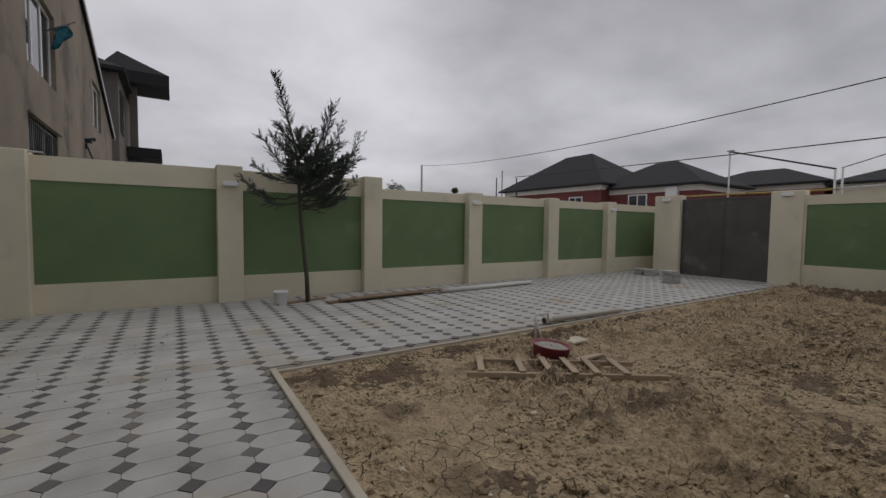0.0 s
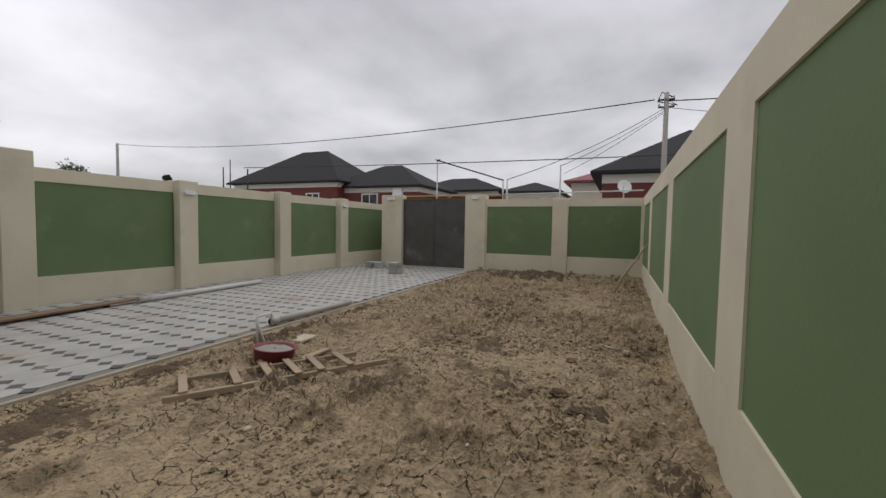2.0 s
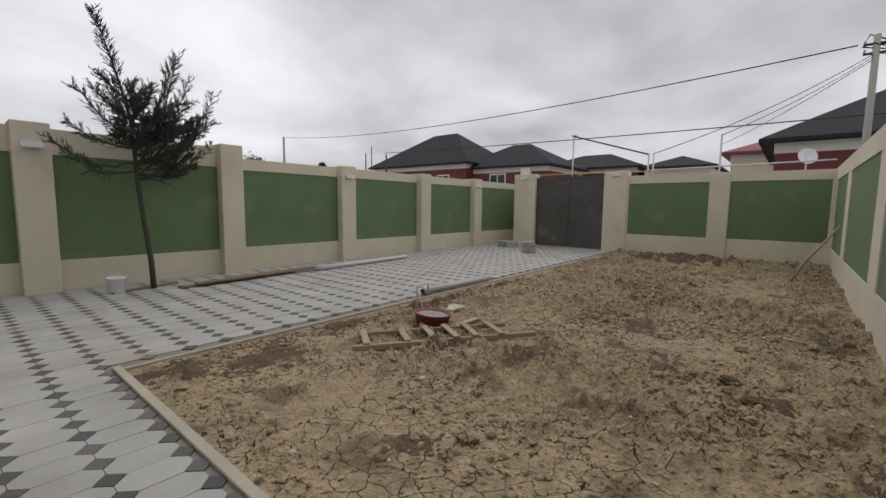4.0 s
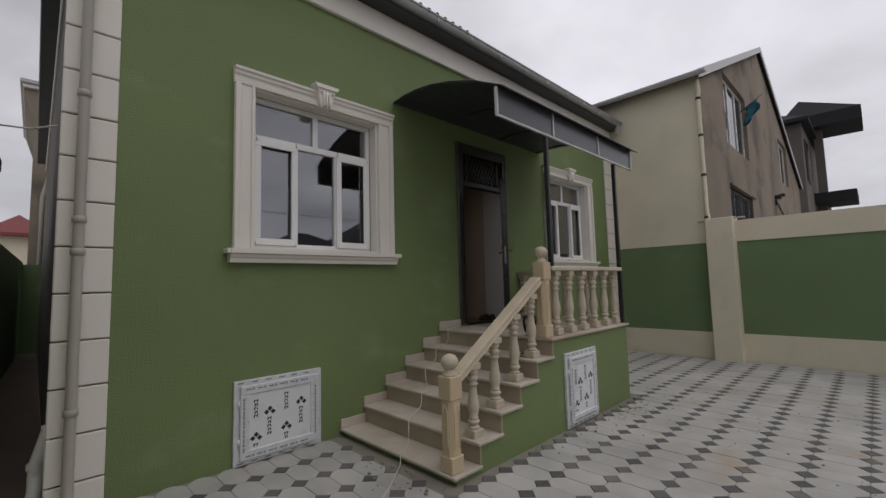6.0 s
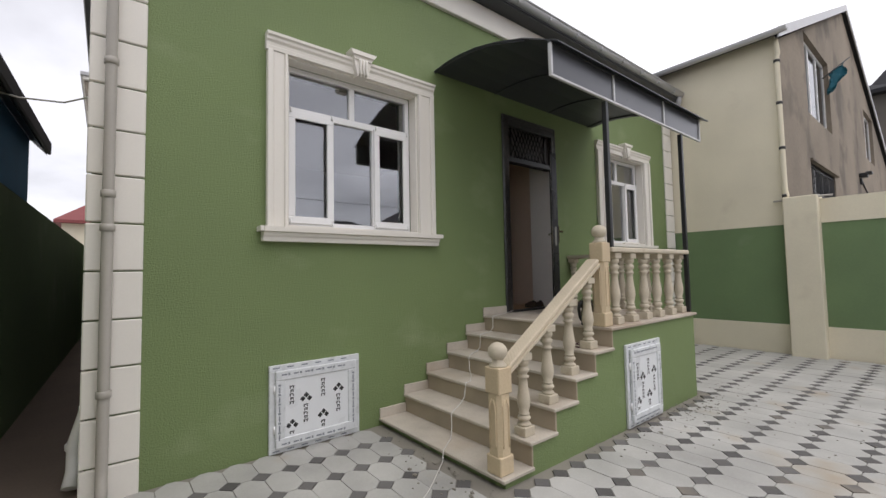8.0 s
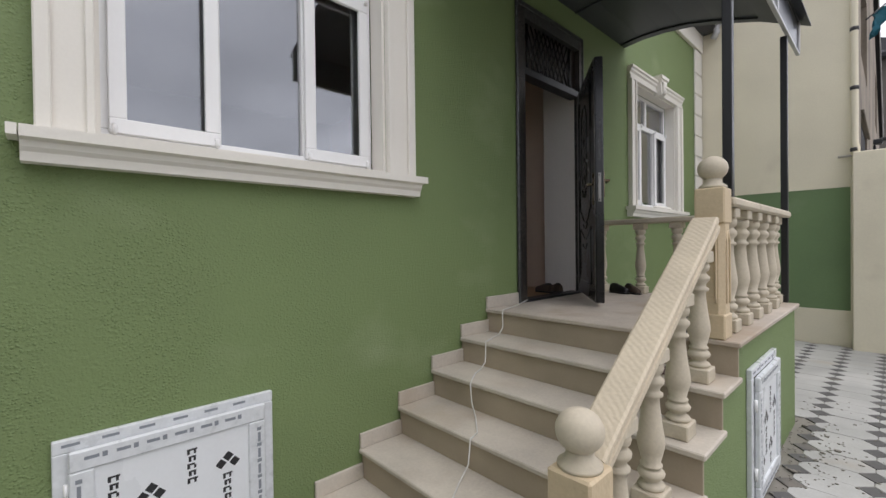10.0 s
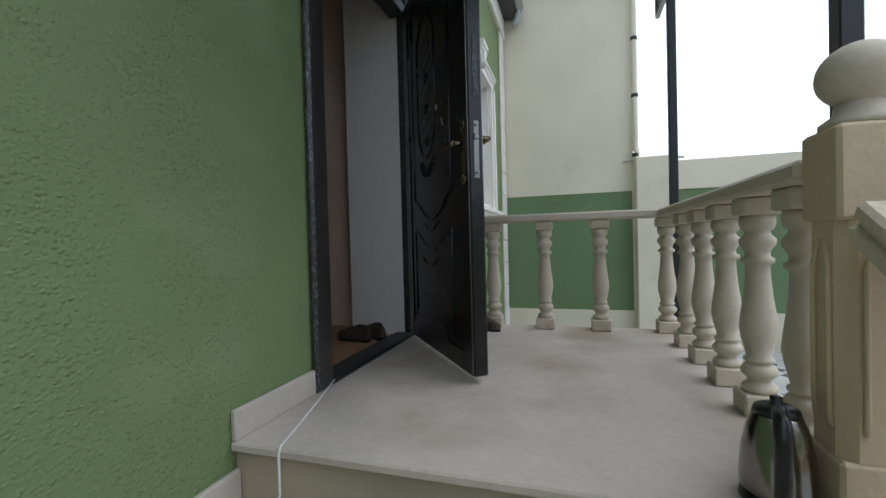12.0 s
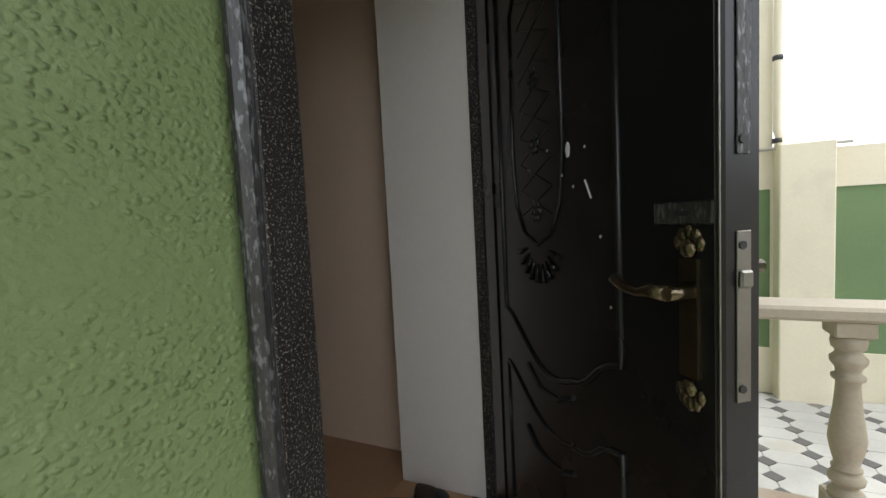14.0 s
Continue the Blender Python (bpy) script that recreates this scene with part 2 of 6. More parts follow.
INNER_WHITE = mat("white_wall_paint", (0.87, 0.83, 0.80), 0.8, 0.05, 1.0, 0.03, 40, 0.1, 60, 0.002)
DARK_ROOM = mat("dim_room_paint", (0.70, 0.68, 0.65), 0.9, 0.1, 1.0, 0.05, 40, 0.0)

TRANSOM = mat("dark_brown_sheet", (0.030, 0.022, 0.019), 0.4, 0.3, 4.0, 0.2, 60, 0.1, 50, 0.002)
SPECKLE = mat("speckled_black_jamb", (0.014, 0.013, 0.013), 0.35, 0.2, 3.0, 0.3, 90, 0.6, 130, 0.004, spots=((0.27, 0.235, 0.20), 230, 0.575, 0.05))
JAMB_EDGE = mat("scuffed_dark_steel", (0.045, 0.044, 0.044), 0.35, 0.5, 60.0, 0.5, 160, 0.6, 110, 0.004, metal=0.3, stretch=(1, 1, 0.35), spots=((0.16, 0.165, 0.17), 130, 0.55, 0.1))
DOOR_BLACK = mat("glossy_black_door_skin", (0.011, 0.011, 0.0125), 0.27, 0.3, 1.5, 0.2, 40, 0.04, 25, 0.002, spots=((0.018, 0.017, 0.016), 3.0, 0.60, 0.2))
BRONZE = mat("dark_bronze", (0.19, 0.15, 0.10), 0.20, 0.3, 12, 0.2, 120, 0.2, 90, 0.001, metal=0.9)
STEEL = mat("brushed_steel", (0.26, 0.25, 0.235), 0.36, 0.15, 6, 0.1, 120, 0.05, 200, 0.001, metal=1.0)
KETTLE_STEEL = mat("polished_dark_steel", (0.24, 0.225, 0.205), 0.18, 0.1, 4, 0.05, 120, 0.0, metal=1.0)
BLACK_PLASTIC = mat("black_plastic", (0.012, 0.012, 0.013), 0.35, 0.1, 4, 0.05, 90, 0.0)
CANOPY = mat("dark_canopy_sheet", (0.040, 0.044, 0.050), 0.42, 0.25, 1.5, 0.08, 60, 0.1, 40, 0.002)
FASCIA = mat("smoky_grey_fascia_sheet", (0.075, 0.078, 0.09), 0.3, 0.2, 2.0, 0.05, 60, 0.05, 40, 0.002)
BAR_GREY = mat("pale_metal_bar", (0.55, 0.55, 0.55), 0.4, 0.1, 4.0, 0.05, 60, 0.0, metal=0.2)
FILM = mat("white_film_covered_panel", (0.74, 0.76, 0.78), 0.3, 0.06, 3.0, 0.03, 60, 0.05, 12, 0.003)
FILM_GREY = mat("printed_grey_film", (0.64, 0.66, 0.68), 0.3, 0.15, 14.0, 0.1, 60, 0.05, 20, 0.002)
# black of the hatch print, also painted shade in shoe openings and keyhole
INK_SHADE = mat("black_print_and_hollow_shade", (0.02, 0.02, 0.022), 0.5, 0.1, 8, 0.05, 60, 0.0)
INK_GREY = mat("grey_print", (0.22, 0.24, 0.27), 0.5, 0.1, 8, 0.05, 60, 0.0)
# dark spots: moister earth, plus shade of rough lumps put into the colour
SOIL = mat("dry_cracked_soil", (0.365, 0.282, 0.176), 0.95, 0.48, 7.0, 0.38, 30, 1.0, 30, 0.045, spots=((0.19, 0.140, 0.085), 1.9, 0.545, 0.11))
DARK_SOIL = mat("dark_turned_soil", (0.125, 0.088, 0.055), 0.95, 0.45, 5.0, 0.40, 30, 1.0, 30, 0.04, spots=((0.26, 0.20, 0.13), 4.0, 0.57, 0.1))
CLOD = mat("dark_soil_clod", (0.19, 0.145, 0.092), 0.95, 0.3, 6, 0.2, 60, 0.8, 50, 0.01)
RED_TUB = mat("faded_red_metal", (0.23, 0.045, 0.06), 0.5, 0.25, 5, 0.1, 60, 0.1, 40, 0.002)
BARK = mat("brown_bark", (0.066, 0.062, 0.046), 0.95, 0.3, 6, 0.2, 40, 0.8, 40, 0.006)
NEEDLES = mat("dark_conifer_needles", (0.050, 0.066, 0.054), 0.8, 0.35, 5, 0.2, 60, 0.0)
WEED = mat("dull_green_weed", (0.075, 0.095, 0.04), 0.85, 0.3, 3, 0.2, 40, 0.0)
LEAVES = mat("far_tree_leaves", (0.06, 0.075, 0.035), 0.8, 0.3, 2, 0.2, 30, 0.0)
FLAG = mat("teal_blue_cloth", (0.02, 0.16, 0.22), 0.8, 0.25, 4, 0.1, 80, 0.1, 60, 0.002)
BLUE = mat("blue_painted_wall", (0.09, 0.27, 0.46), 0.7, 0.2, 2, 0.1, 40, 0.1, 40, 0.003)
RED_ROOF = mat("red_roof_sheet", (0.20, 0.045, 0.045), 0.6, 0.2, 0.7, 0.1, 30, 0.1, 30, 0.003)
BRICK_RED = mat("red_clad_wall", (0.17, 0.045, 0.04), 0.8, 0.25, 0.9, 0.1, 20, 0.2, 30, 0.004)
FAR_ROOF = mat("charcoal_tile_roof", (0.030, 0.030, 0.033), 0.8, 0.25, 0.5, 0.15, 12, 0.4, 9, 0.03, spec=0.2)
CABLE_WHITE = mat("white_cable", (0.62, 0.61, 0.58), 0.5, 0.1, 8, 0.05, 60, 0.0)
CABLE_DARK = mat("dark_cable", (0.03, 0.03, 0.032), 0.6, 0.1, 8, 0.05, 60, 0.0)
CABLE_RED = mat("maroon_cable", (0.10, 0.035, 0.045), 0.5, 0.1, 8, 0.05, 60, 0.0)
SHOE = mat("brown_suede", (0.09, 0.065, 0.05), 0.9, 0.3, 14, 0.2, 80, 0.3, 120, 0.002)
YELLOW_PIPE = mat("yellow_gas_pipe", (0.42, 0.30, 0.08), 0.5, 0.2, 3, 0.1, 60, 0.0)
SKIN_CONCRETE = mat("pole_concrete", (0.38, 0.36, 0.33), 0.9, 0.15, 1.5, 0.1, 40, 0.2, 50, 0.004)
DARK_BRICK = mat("dark_grey_render", (0.145, 0.130, 0.115), 0.9, 0.3, 0.5, 0.1, 20, 0.2, 25, 0.008)

GLASS = bpy.data.materials.new("tinted_window_glass")
GLASS.use_nodes = True
g = GLASS.node_tree.nodes["Principled BSDF"]
g.inputs["Base Color"].default_value = (0.66, 0.67, 0.69, 1)
g.inputs["Roughness"].default_value = 0.02
g.inputs["Transmission Weight"].default_value = 1.0
g.inputs["Metallic"].default_value = 0.24
g.inputs["IOR"].default_value = 1.6


# ---- mesh helpers ----
def box(bm, x0, x1, y0, y1, z0, z1, bevel=0.0, seg=1):
    c = Matrix.Translation(((x0 + x1) / 2, (y0 + y1) / 2, (z0 + z1) / 2))
    s = Matrix.Diagonal((abs(x1 - x0), abs(y1 - y0), abs(z1 - z0), 1))
    r = bmesh.ops.create_cube(bm, size=1.0, matrix=c @ s)
    if bevel:
        es = list({e for v in r["verts"] for e in v.link_edges})
        bmesh.ops.bevel(bm, geom=es, offset=bevel, segments=seg, affect="EDGES", profile=0.5)
    return bm


def boxes(*args, bevel=0.0):
    bm = bmesh.new()
    for a in args:
        box(bm, *a, bevel=bevel)
    return bm


def lathe(bm, prof, seg=16, at=(0, 0, 0), close=True):
    """Profile of (radius, z) turned about a vertical axis."""
    rings = []
    for r, z in prof:
        rings.append([bm.verts.new((at[0] + r * math.cos(2 * math.pi * i / seg), at[1] + r * math.sin(2 * math.pi * i / seg), at[2] + z)) for i in range(seg)])
    for a, b in zip(rings, rings[1:]):
        for i in range(seg):
            f = bm.faces.new((a[i], a[(i + 1) % seg], b[(i + 1) % seg], b[i]))
            f.smooth = True
    if close:
        bm.faces.new(list(reversed(rings[0])))
        bm.faces.new(rings[-1])
    return bm


def tube(bm, pts, radius, seg=8, cap=True):
    """A round bar or pipe along points; radius may be a list."""
    pts = [Vector(p) for p in pts]
    rad = radius if isinstance(radius, (list, tuple)) else [radius] * len(pts)
    rings, side = [], None
    for i, p in enumerate(pts):
        d = (pts[min(i + 1, len(pts) - 1)] - pts[max(i - 1, 0)]).normalized()
        if side is None:
            side = d.orthogonal().normalized()
        side = (side - d * side.dot(d)).normalized()
        up = d.cross(side)
        rings.append([bm.verts.new(p + rad[i] * (math.cos(2 * math.pi * k / seg) * side + math.sin(2 * math.pi * k / seg) * up)) for k in range(seg)])
    for a, b in zip(rings, rings[1:]):
        for i in range(seg):
            f = bm.faces.new((a[i], a[(i + 1) % seg], b[(i + 1) % seg], b[i]))
            f.smooth = True
    if cap:
        bm.faces.new(list(reversed(rings[0])))
        bm.faces.new(rings[-1])
    return bm


def prism(bm, poly, axis, a, b):
    """A polygon of (u, v) pulled along an axis from a to b: x: (y, z), y: (x, z), z: (x, y)."""
    def at(u, v, w):
        return {"x": (w, u, v), "y": (u, w, v), "z": (u, v, w)}[axis]
    lo = [bm.verts.new(at(u, v, a)) for u, v in poly]
    hi = [bm.verts.new(at(u, v, b)) for u, v in poly]
    n = len(poly)
    fs = [bm.faces.new(lo), bm.faces.new(list(reversed(hi)))]
    for i in range(n):
        fs.append(bm.faces.new((lo[i], hi[i], hi[(i + 1) % n], lo[(i + 1) % n])))
    bmesh.ops.recalc_face_normals(bm, faces=fs)
    return bm


def holed(bm, u0, u1, v0, v1, holes, put, w0, w1):
    """A wall slab from w0 to w1 with rectangular holes (ua, ub, va, vb) through it; put(u, v, w) gives the place."""
    us = sorted({u0, u1, *[c for h in holes for c in h[:2] if u0 < c < u1]})
    vs = sorted({v0, v1, *[c for h in holes for c in h[2:] if v0 < c < v1]})
    nu, nv = len(us) - 1, len(vs) - 1

    def solid(i, j):
        if not (0 <= i < nu and 0 <= j < nv):
            return False
        cu, cv = (us[i] + us[i + 1]) / 2, (vs[j] + vs[j + 1]) / 2
        return not any(h[0] < cu < h[1] and h[2] < cv < h[3] for h in holes)

    cache = {}

    def vert(u, v, w):
        k = (round(u, 4), round(v, 4), round(w, 4))
        if k not in cache:
            cache[k] = bm.verts.new(put(u, v, w))
        return cache[k]

    for i in range(nu):
        for j in range(nv):
            if not solid(i, j):
                continue
            a, b, c, d = (us[i], vs[j]), (us[i + 1], vs[j]), (us[i + 1], vs[j + 1]), (us[i], vs[j + 1])
            for w in (w0, w1):
                bm.faces.new([vert(*p, w) for p in (a, b, c, d)])
            for (p, q), (di, dj) in (((a, b), (0, -1)), ((b, c), (1, 0)), ((c, d), (0, 1)), ((d, a), (-1, 0))):
                if not solid(i + di, j + dj):
                    bm.faces.new((vert(*p, w0), vert(*q, w0), vert(*q, w1), vert(*p, w1)))
    bmesh.ops.recalc_face_normals(bm, faces=bm.faces)
    return bm


def on_x(u, v, w):
    return (w, u, v)


def on_y(u, v, w):
    return (u, w, v)


def mesh_of(name, bm, material):
    me = bpy.data.meshes.new(name)
    bm.to_mesh(me)
    bm.free()
    me.materials.append(material)
    return me


def part(name, bm, material, parent, label=""):
    ob = new(name, mesh_of(name, bm, material))
    ob.parent = parent
    return tagged(ob, label) if label else ob


def structure(name, bm, material, label, category):
    return tagged(new(name, mesh_of(name, bm, material)), label, category, kind="structure")


def thing(name, m, label, category, group=""):
    ob = new(name)
    ob.empty_display_size = 0.1
    ob.matrix_world = m if isinstance(m, Matrix) else Matrix.Translation(m)
    return tagged(ob, label, category, group)


# ---- ground ----
PY0, PY1 = -0.64, 9.97          # the yard between its side walls
KX, KY = 5.37, 4.93             # inner corner of the kerb
FAR = 19.7
ground_bm = bmesh.new()
prism(ground_bm, [(-160, -160), (220, -160), (220, 260), (-160, 260)], "z", -0.6, -0.12)
structure("ground", ground_bm, CONCRETE, "bare grey-brown ground beyond the yard walls", "ground")
bed = bmesh.new()
prism(bed, [(-10.5, PY0), (KX, PY0), (KX, KY), (22.0, KY), (22.0, PY1), (-10.5, PY1)], "z", -0.12, -0.012)
paving = structure("pavement", bed, MORTAR, "yard paving of pale octagonal pavers with dark diamond insets", "pavement")
structure("alley_floor", boxes((-12.4, -0.001, PY0, 0.09, -0.0115, -0.004), (-12.4, -11.401, 0.0905, 1.2, -0.0115, -0.004)), ALLEY, "dark dirty concrete floor of the side alley", "floor")
kerb = boxes((KX - 0.02, KX + 0.05, PY0, KY + 0.05, -0.12, 0.022), (KX + 0.0505, FAR, KY - 0.01, KY + 0.03, -0.12, 0.002), bevel=0.006)
structure("kerb", kerb, KERB, "narrow grey concrete edging strip between paving and soil", "kerb")

# ---- yard walls ----
def panel_wall(name, put, u0, u1, top, panels, w0, w1, z0, z1, label, inset=0.02):
    """A cream wall with green panels set back a little into it."""
    holes = [(a, b, z0, z1) for a, b in panels]
    bm = holed(bmesh.new(), u0, u1, -0.12, top, holes, put, w0, w1)
    ob = structure(name, bm, CREAM, label, "wall")
    s = 1 if w1 > w0 else -1
    for a, b in panels:
        p = bmesh.new()
        q = [put(a, z0, w0 + s * inset), put(b, z1, w1 - s * 0.02)]
        box(p, min(q[0][0], q[1][0]), max(q[0][0], q[1][0]), min(q[0][1], q[1][1]), max(q[0][1], q[1][1]), z0, z1)
        part("wall_panel", p, GREEN_WALL, ob, "green painted plaster panel")
    return ob


WL = 9.97
PIL = [1.96, 5.24, 8.41, 11.58, 14.80, 17.87]
PIL_OUT = 0.22                   # how far the pilasters stand out
left_panels = [(PIL[i] + 0.48, PIL[i + 1]) for i in range(5)] + [(PIL[5] + 0.48, 21.6)]
panel_wall("wall_west_tall", on_y, 1.95, 8.89, 2.77, left_panels[:2], WL, WL + 0.2, 0.53, 2.345, "tall cream yard wall with green painted panels")
panel_wall("wall_west_low", on_y, 8.89, 21.9, 2.57, left_panels[2:], WL, WL + 0.2, 0.54, 2.315, "lower stretch of cream yard wall with green panels")
for i, x in enumerate(PIL):
    top = 2.83 if i < 3 else 2.61
    pb = boxes((x, x + 0.478, WL - PIL_OUT, WL + 0.24, -0.12, top), bevel=0.012)
    structure("pilaster_west_%d" % (i + 1), pb, CREAM, "cream plastered wall pilaster", "pilaster")
WR = -0.64
right_panels = [(-0.26, 3.7), (4.4, 7.70), (8.38, 11.67), (12.4, 15.95), (16.65, 19.3)]
panel_wall("wall_east", on_y, -1.25, FAR + 0.3, 2.68, right_panels, WR, WR - 0.2, 0.54, 2.35, "cream yard wall with tall green panels")
far_panels = [(-0.57, 1.69), (2.23, 4.58)]
panel_wall("wall_gate_side", on_x, WR, 4.63, 2.65, far_panels, FAR, FAR + 0.2, 0.66, 2.38, "cream wall with green panels beside the gate")
structure("pilaster_gate_side", boxes((FAR - 0.05, FAR + 0.24, 1.70, 2.22, -0.12, 2.66), bevel=0.012), CREAM, "cream plastered wall pilaster", "pilaster")
structure("gate_pier_1", boxes((FAR - 0.06, FAR + 0.35, 4.63, 5.43, -0.12, 2.81), bevel=0.015), CREAM, "broad cream gate pier", "gate pier")
structure("gate_pier_2", boxes((FAR - 0.06, FAR + 0.35, 8.12, 9.05, -0.12, 2.85), bevel=0.015), CREAM, "broad cream gate pier", "gate pier")
structure("wall_gate_end", boxes((21.7, 21.9, 9.05, WL, -0.12, 2.57), (FAR + 0.351, 21.9, 8.85, 9.049, -0.12, 2.57)), CREAM, "short cream wall beside the gate pier", "wall")

# gate
gate = thing("metal_gate", (FAR + 0.12, 6.775, 0.04), "dark grey sheet metal double gate, closed", "gate")
for s in (-1, 1):
    y0, y1 = (-1.33, -0.006) if s < 0 else (0.006, 1.33)
    lf = part("gate_leaf", boxes((-0.02, 0.02, y0, y1, 0.0, 2.66), bevel=0.004), GATE, gate)
    for a, b, c, d in ((y0, y1, 0.0, 0.06), (y0, y1, 2.60, 2.66)):
        part("gate_rail", boxes((-0.04, -0.0205, a, b, c, d), bevel=0.003), GATE, lf)
    for a in (y0, y1 - 0.05):
        part("gate_stile", boxes((-0.043, -0.0205, a, a + 0.05, 0.061, 2.599), bevel=0.003), GATE, lf)

# ---- the green house ----
HY0, HY1 = 0.10, 9.93
PZ = 1.03                        # floor and landing height
W_SHIFT = 5.56
win_holes = [(1.52, 3.05, 2.06, 3.72), (1.52 + W_SHIFT, 3.05 + W_SHIFT, 2.06, 3.72)]
DOOR = (4.60, 5.66, PZ - 0.1, 3.74)
structure("wall_front", holed(bmesh.new(), HY0, HY1, -0.12, 4.93, win_holes + [DOOR], on_x, 0.0, -0.45), GREEN, "green stucco house front", "wall")
structure("wall_side_1", boxes((-11.0, -0.45, HY0, HY0 + 0.4, -0.12, 4.93)), DARK_BRICK, "dark grey side wall of the house", "wall")
structure("wall_side_2", boxes((-11.0, -0.45, HY1 - 0.4, HY1, -0.12, 4.93)), GREEN, "side wall of the house against the neighbour", "wall")
structure("wall_back", boxes((-11.4, -11.0, HY0, HY1, -0.12, 4.93)), GREEN, "rear wall of the house", "wall")
structure("floor", boxes((-11.0, -0.45, HY0 + 0.4, HY1 - 0.4, PZ - 0.2, PZ), (-0.449, 0.0, 4.601, 5.659, PZ - 0.099, PZ)), LAMINATE, "worn brown laminate floor of the hall", "floor")
structure("ceiling", boxes((-11.0, -0.45, HY0 + 0.4, HY1 - 0.4, 4.2, 4.3)), INNER_WHITE, "plain white ceiling", "ceiling")
structure("wall_hall_1", boxes((-6.0, -0.45, 5.84, 5.96, PZ, 4.2)), MAUVE, "mauve painted hall wall", "wall")
structure("wall_rooms_back", boxes((-6.12, -6.0, HY0 + 0.4, HY1 - 0.4, PZ, 4.2)), DARK_ROOM, "rear wall of the front rooms", "wall")
# frieze, eaves, roof
structure("frieze", boxes((-0.45, 0.05, HY0 - 0.02, HY1, 4.93, 5.245), (-11.0, -0.45, HY0 - 0.03, HY0 + 0.3, 4.93, 5.245), bevel=0.008), WHITE, "white plastered frieze under the eaves", "trim")
roof = thing("house_roof", (0, 0, 5.245), "dark sheet metal hip roof with grey gutters", "roof")
rb = bmesh.new()
ex, ey0, ey1 = 0.28, HY0 - 0.19, HY1 + 0.02
eave = [(ex, ey0), (ex, ey1), (-11.6, ey1), (-11.6, ey0)]
vv = [rb.verts.new((x, y, 0.10)) for x, y in eave] + [rb.verts.new((-5.2, 4.6, 2.6)), rb.verts.new((-6.2, 5.4, 2.6))]
lo = [rb.verts.new((x, y, 0.02)) for x, y in eave]
for f in ((0, 1, 4), (1, 2, 5, 4), (2, 3, 5), (3, 0, 4, 5)):
    rb.faces.new([vv[i] for i in f])
for i in range(4):
    rb.faces.new((vv[i], vv[(i + 1) % 4], lo[(i + 1) % 4], lo[i]))
rb.faces.new(lo)
bmesh.ops.recalc_face_normals(rb, faces=rb.faces)
part("roof_sheet", rb, ROOF, roof)

# landing and steps
STEPS_Y = [2.52 + 0.312 * i for i in range(6)]
STEPS_Z = [0.07 + 0.192 * i for i in range(6)]
SX = 1.775
LY1 = 6.10
sb = bmesh.new()
prof = [(STEPS_Y[0] + 0.02, -0.12)]
for i in range(6):
    prof += [(STEPS_Y[i] + 0.02, STEPS_Z[i] - 0.03)]
    if i < 5:
        prof += [(STEPS_Y[i + 1] + 0.02, STEPS_Z[i] - 0.03)]
prof += [(LY1 - 0.03, PZ - 0.03), (LY1 - 0.03, -0.12)]
prism(sb, prof, "x", 0.002, SX)
stairs = structure("stair_body", sb, GREEN, "green stuccoed side of the entrance stair and landing", "stairs")
for i in range(6):
    y1 = (STEPS_Y[i + 1] + 0.02 if i < 5 else LY1 + 0.01)
    z = STEPS_Z[i]
    part("tread", boxes((0.002, SX + 0.03, STEPS_Y[i] - 0.025, y1, z - 0.03, z), bevel=0.006), STEP if i < 5 else SLAB, stairs, "pale sawn stone tread" if i < 5 else "pale stone landing slab with brown trodden dirt")
    if i < 5:
        part("riser", boxes((0.002, SX + 0.012, STEPS_Y[i + 1], STEPS_Y[i + 1] + 0.0195, z + 0.0005, STEPS_Z[i + 1] - 0.0305)), RISER, stairs, "brownish stone riser")
    part("skirting", boxes((0.002, 0.022, STEPS_Y[i] - 0.02, (STEPS_Y[i + 1] - 0.001 if i < 5 else 4.5), z + 0.0005, z + 0.10), bevel=0.004), STEP, stairs)


# ---- front windows ----
def frame_bars(bm, y0, y1, z0, z1, w, x0, x1, bevel=0.004):
    box(bm, x0, x1, y0, y1, z0, z0 + w, bevel)
    box(bm, x0, x1, y0, y1, z1 - w, z1, bevel)
    box(bm, x0, x1, y0, y0 + w, z0 + w + 0.0005, z1 - w - 0.0005, bevel)
    box(bm, x0, x1, y1 - w, y1, z0 + w + 0.0005, z1 - w - 0.0005, bevel)
    return bm


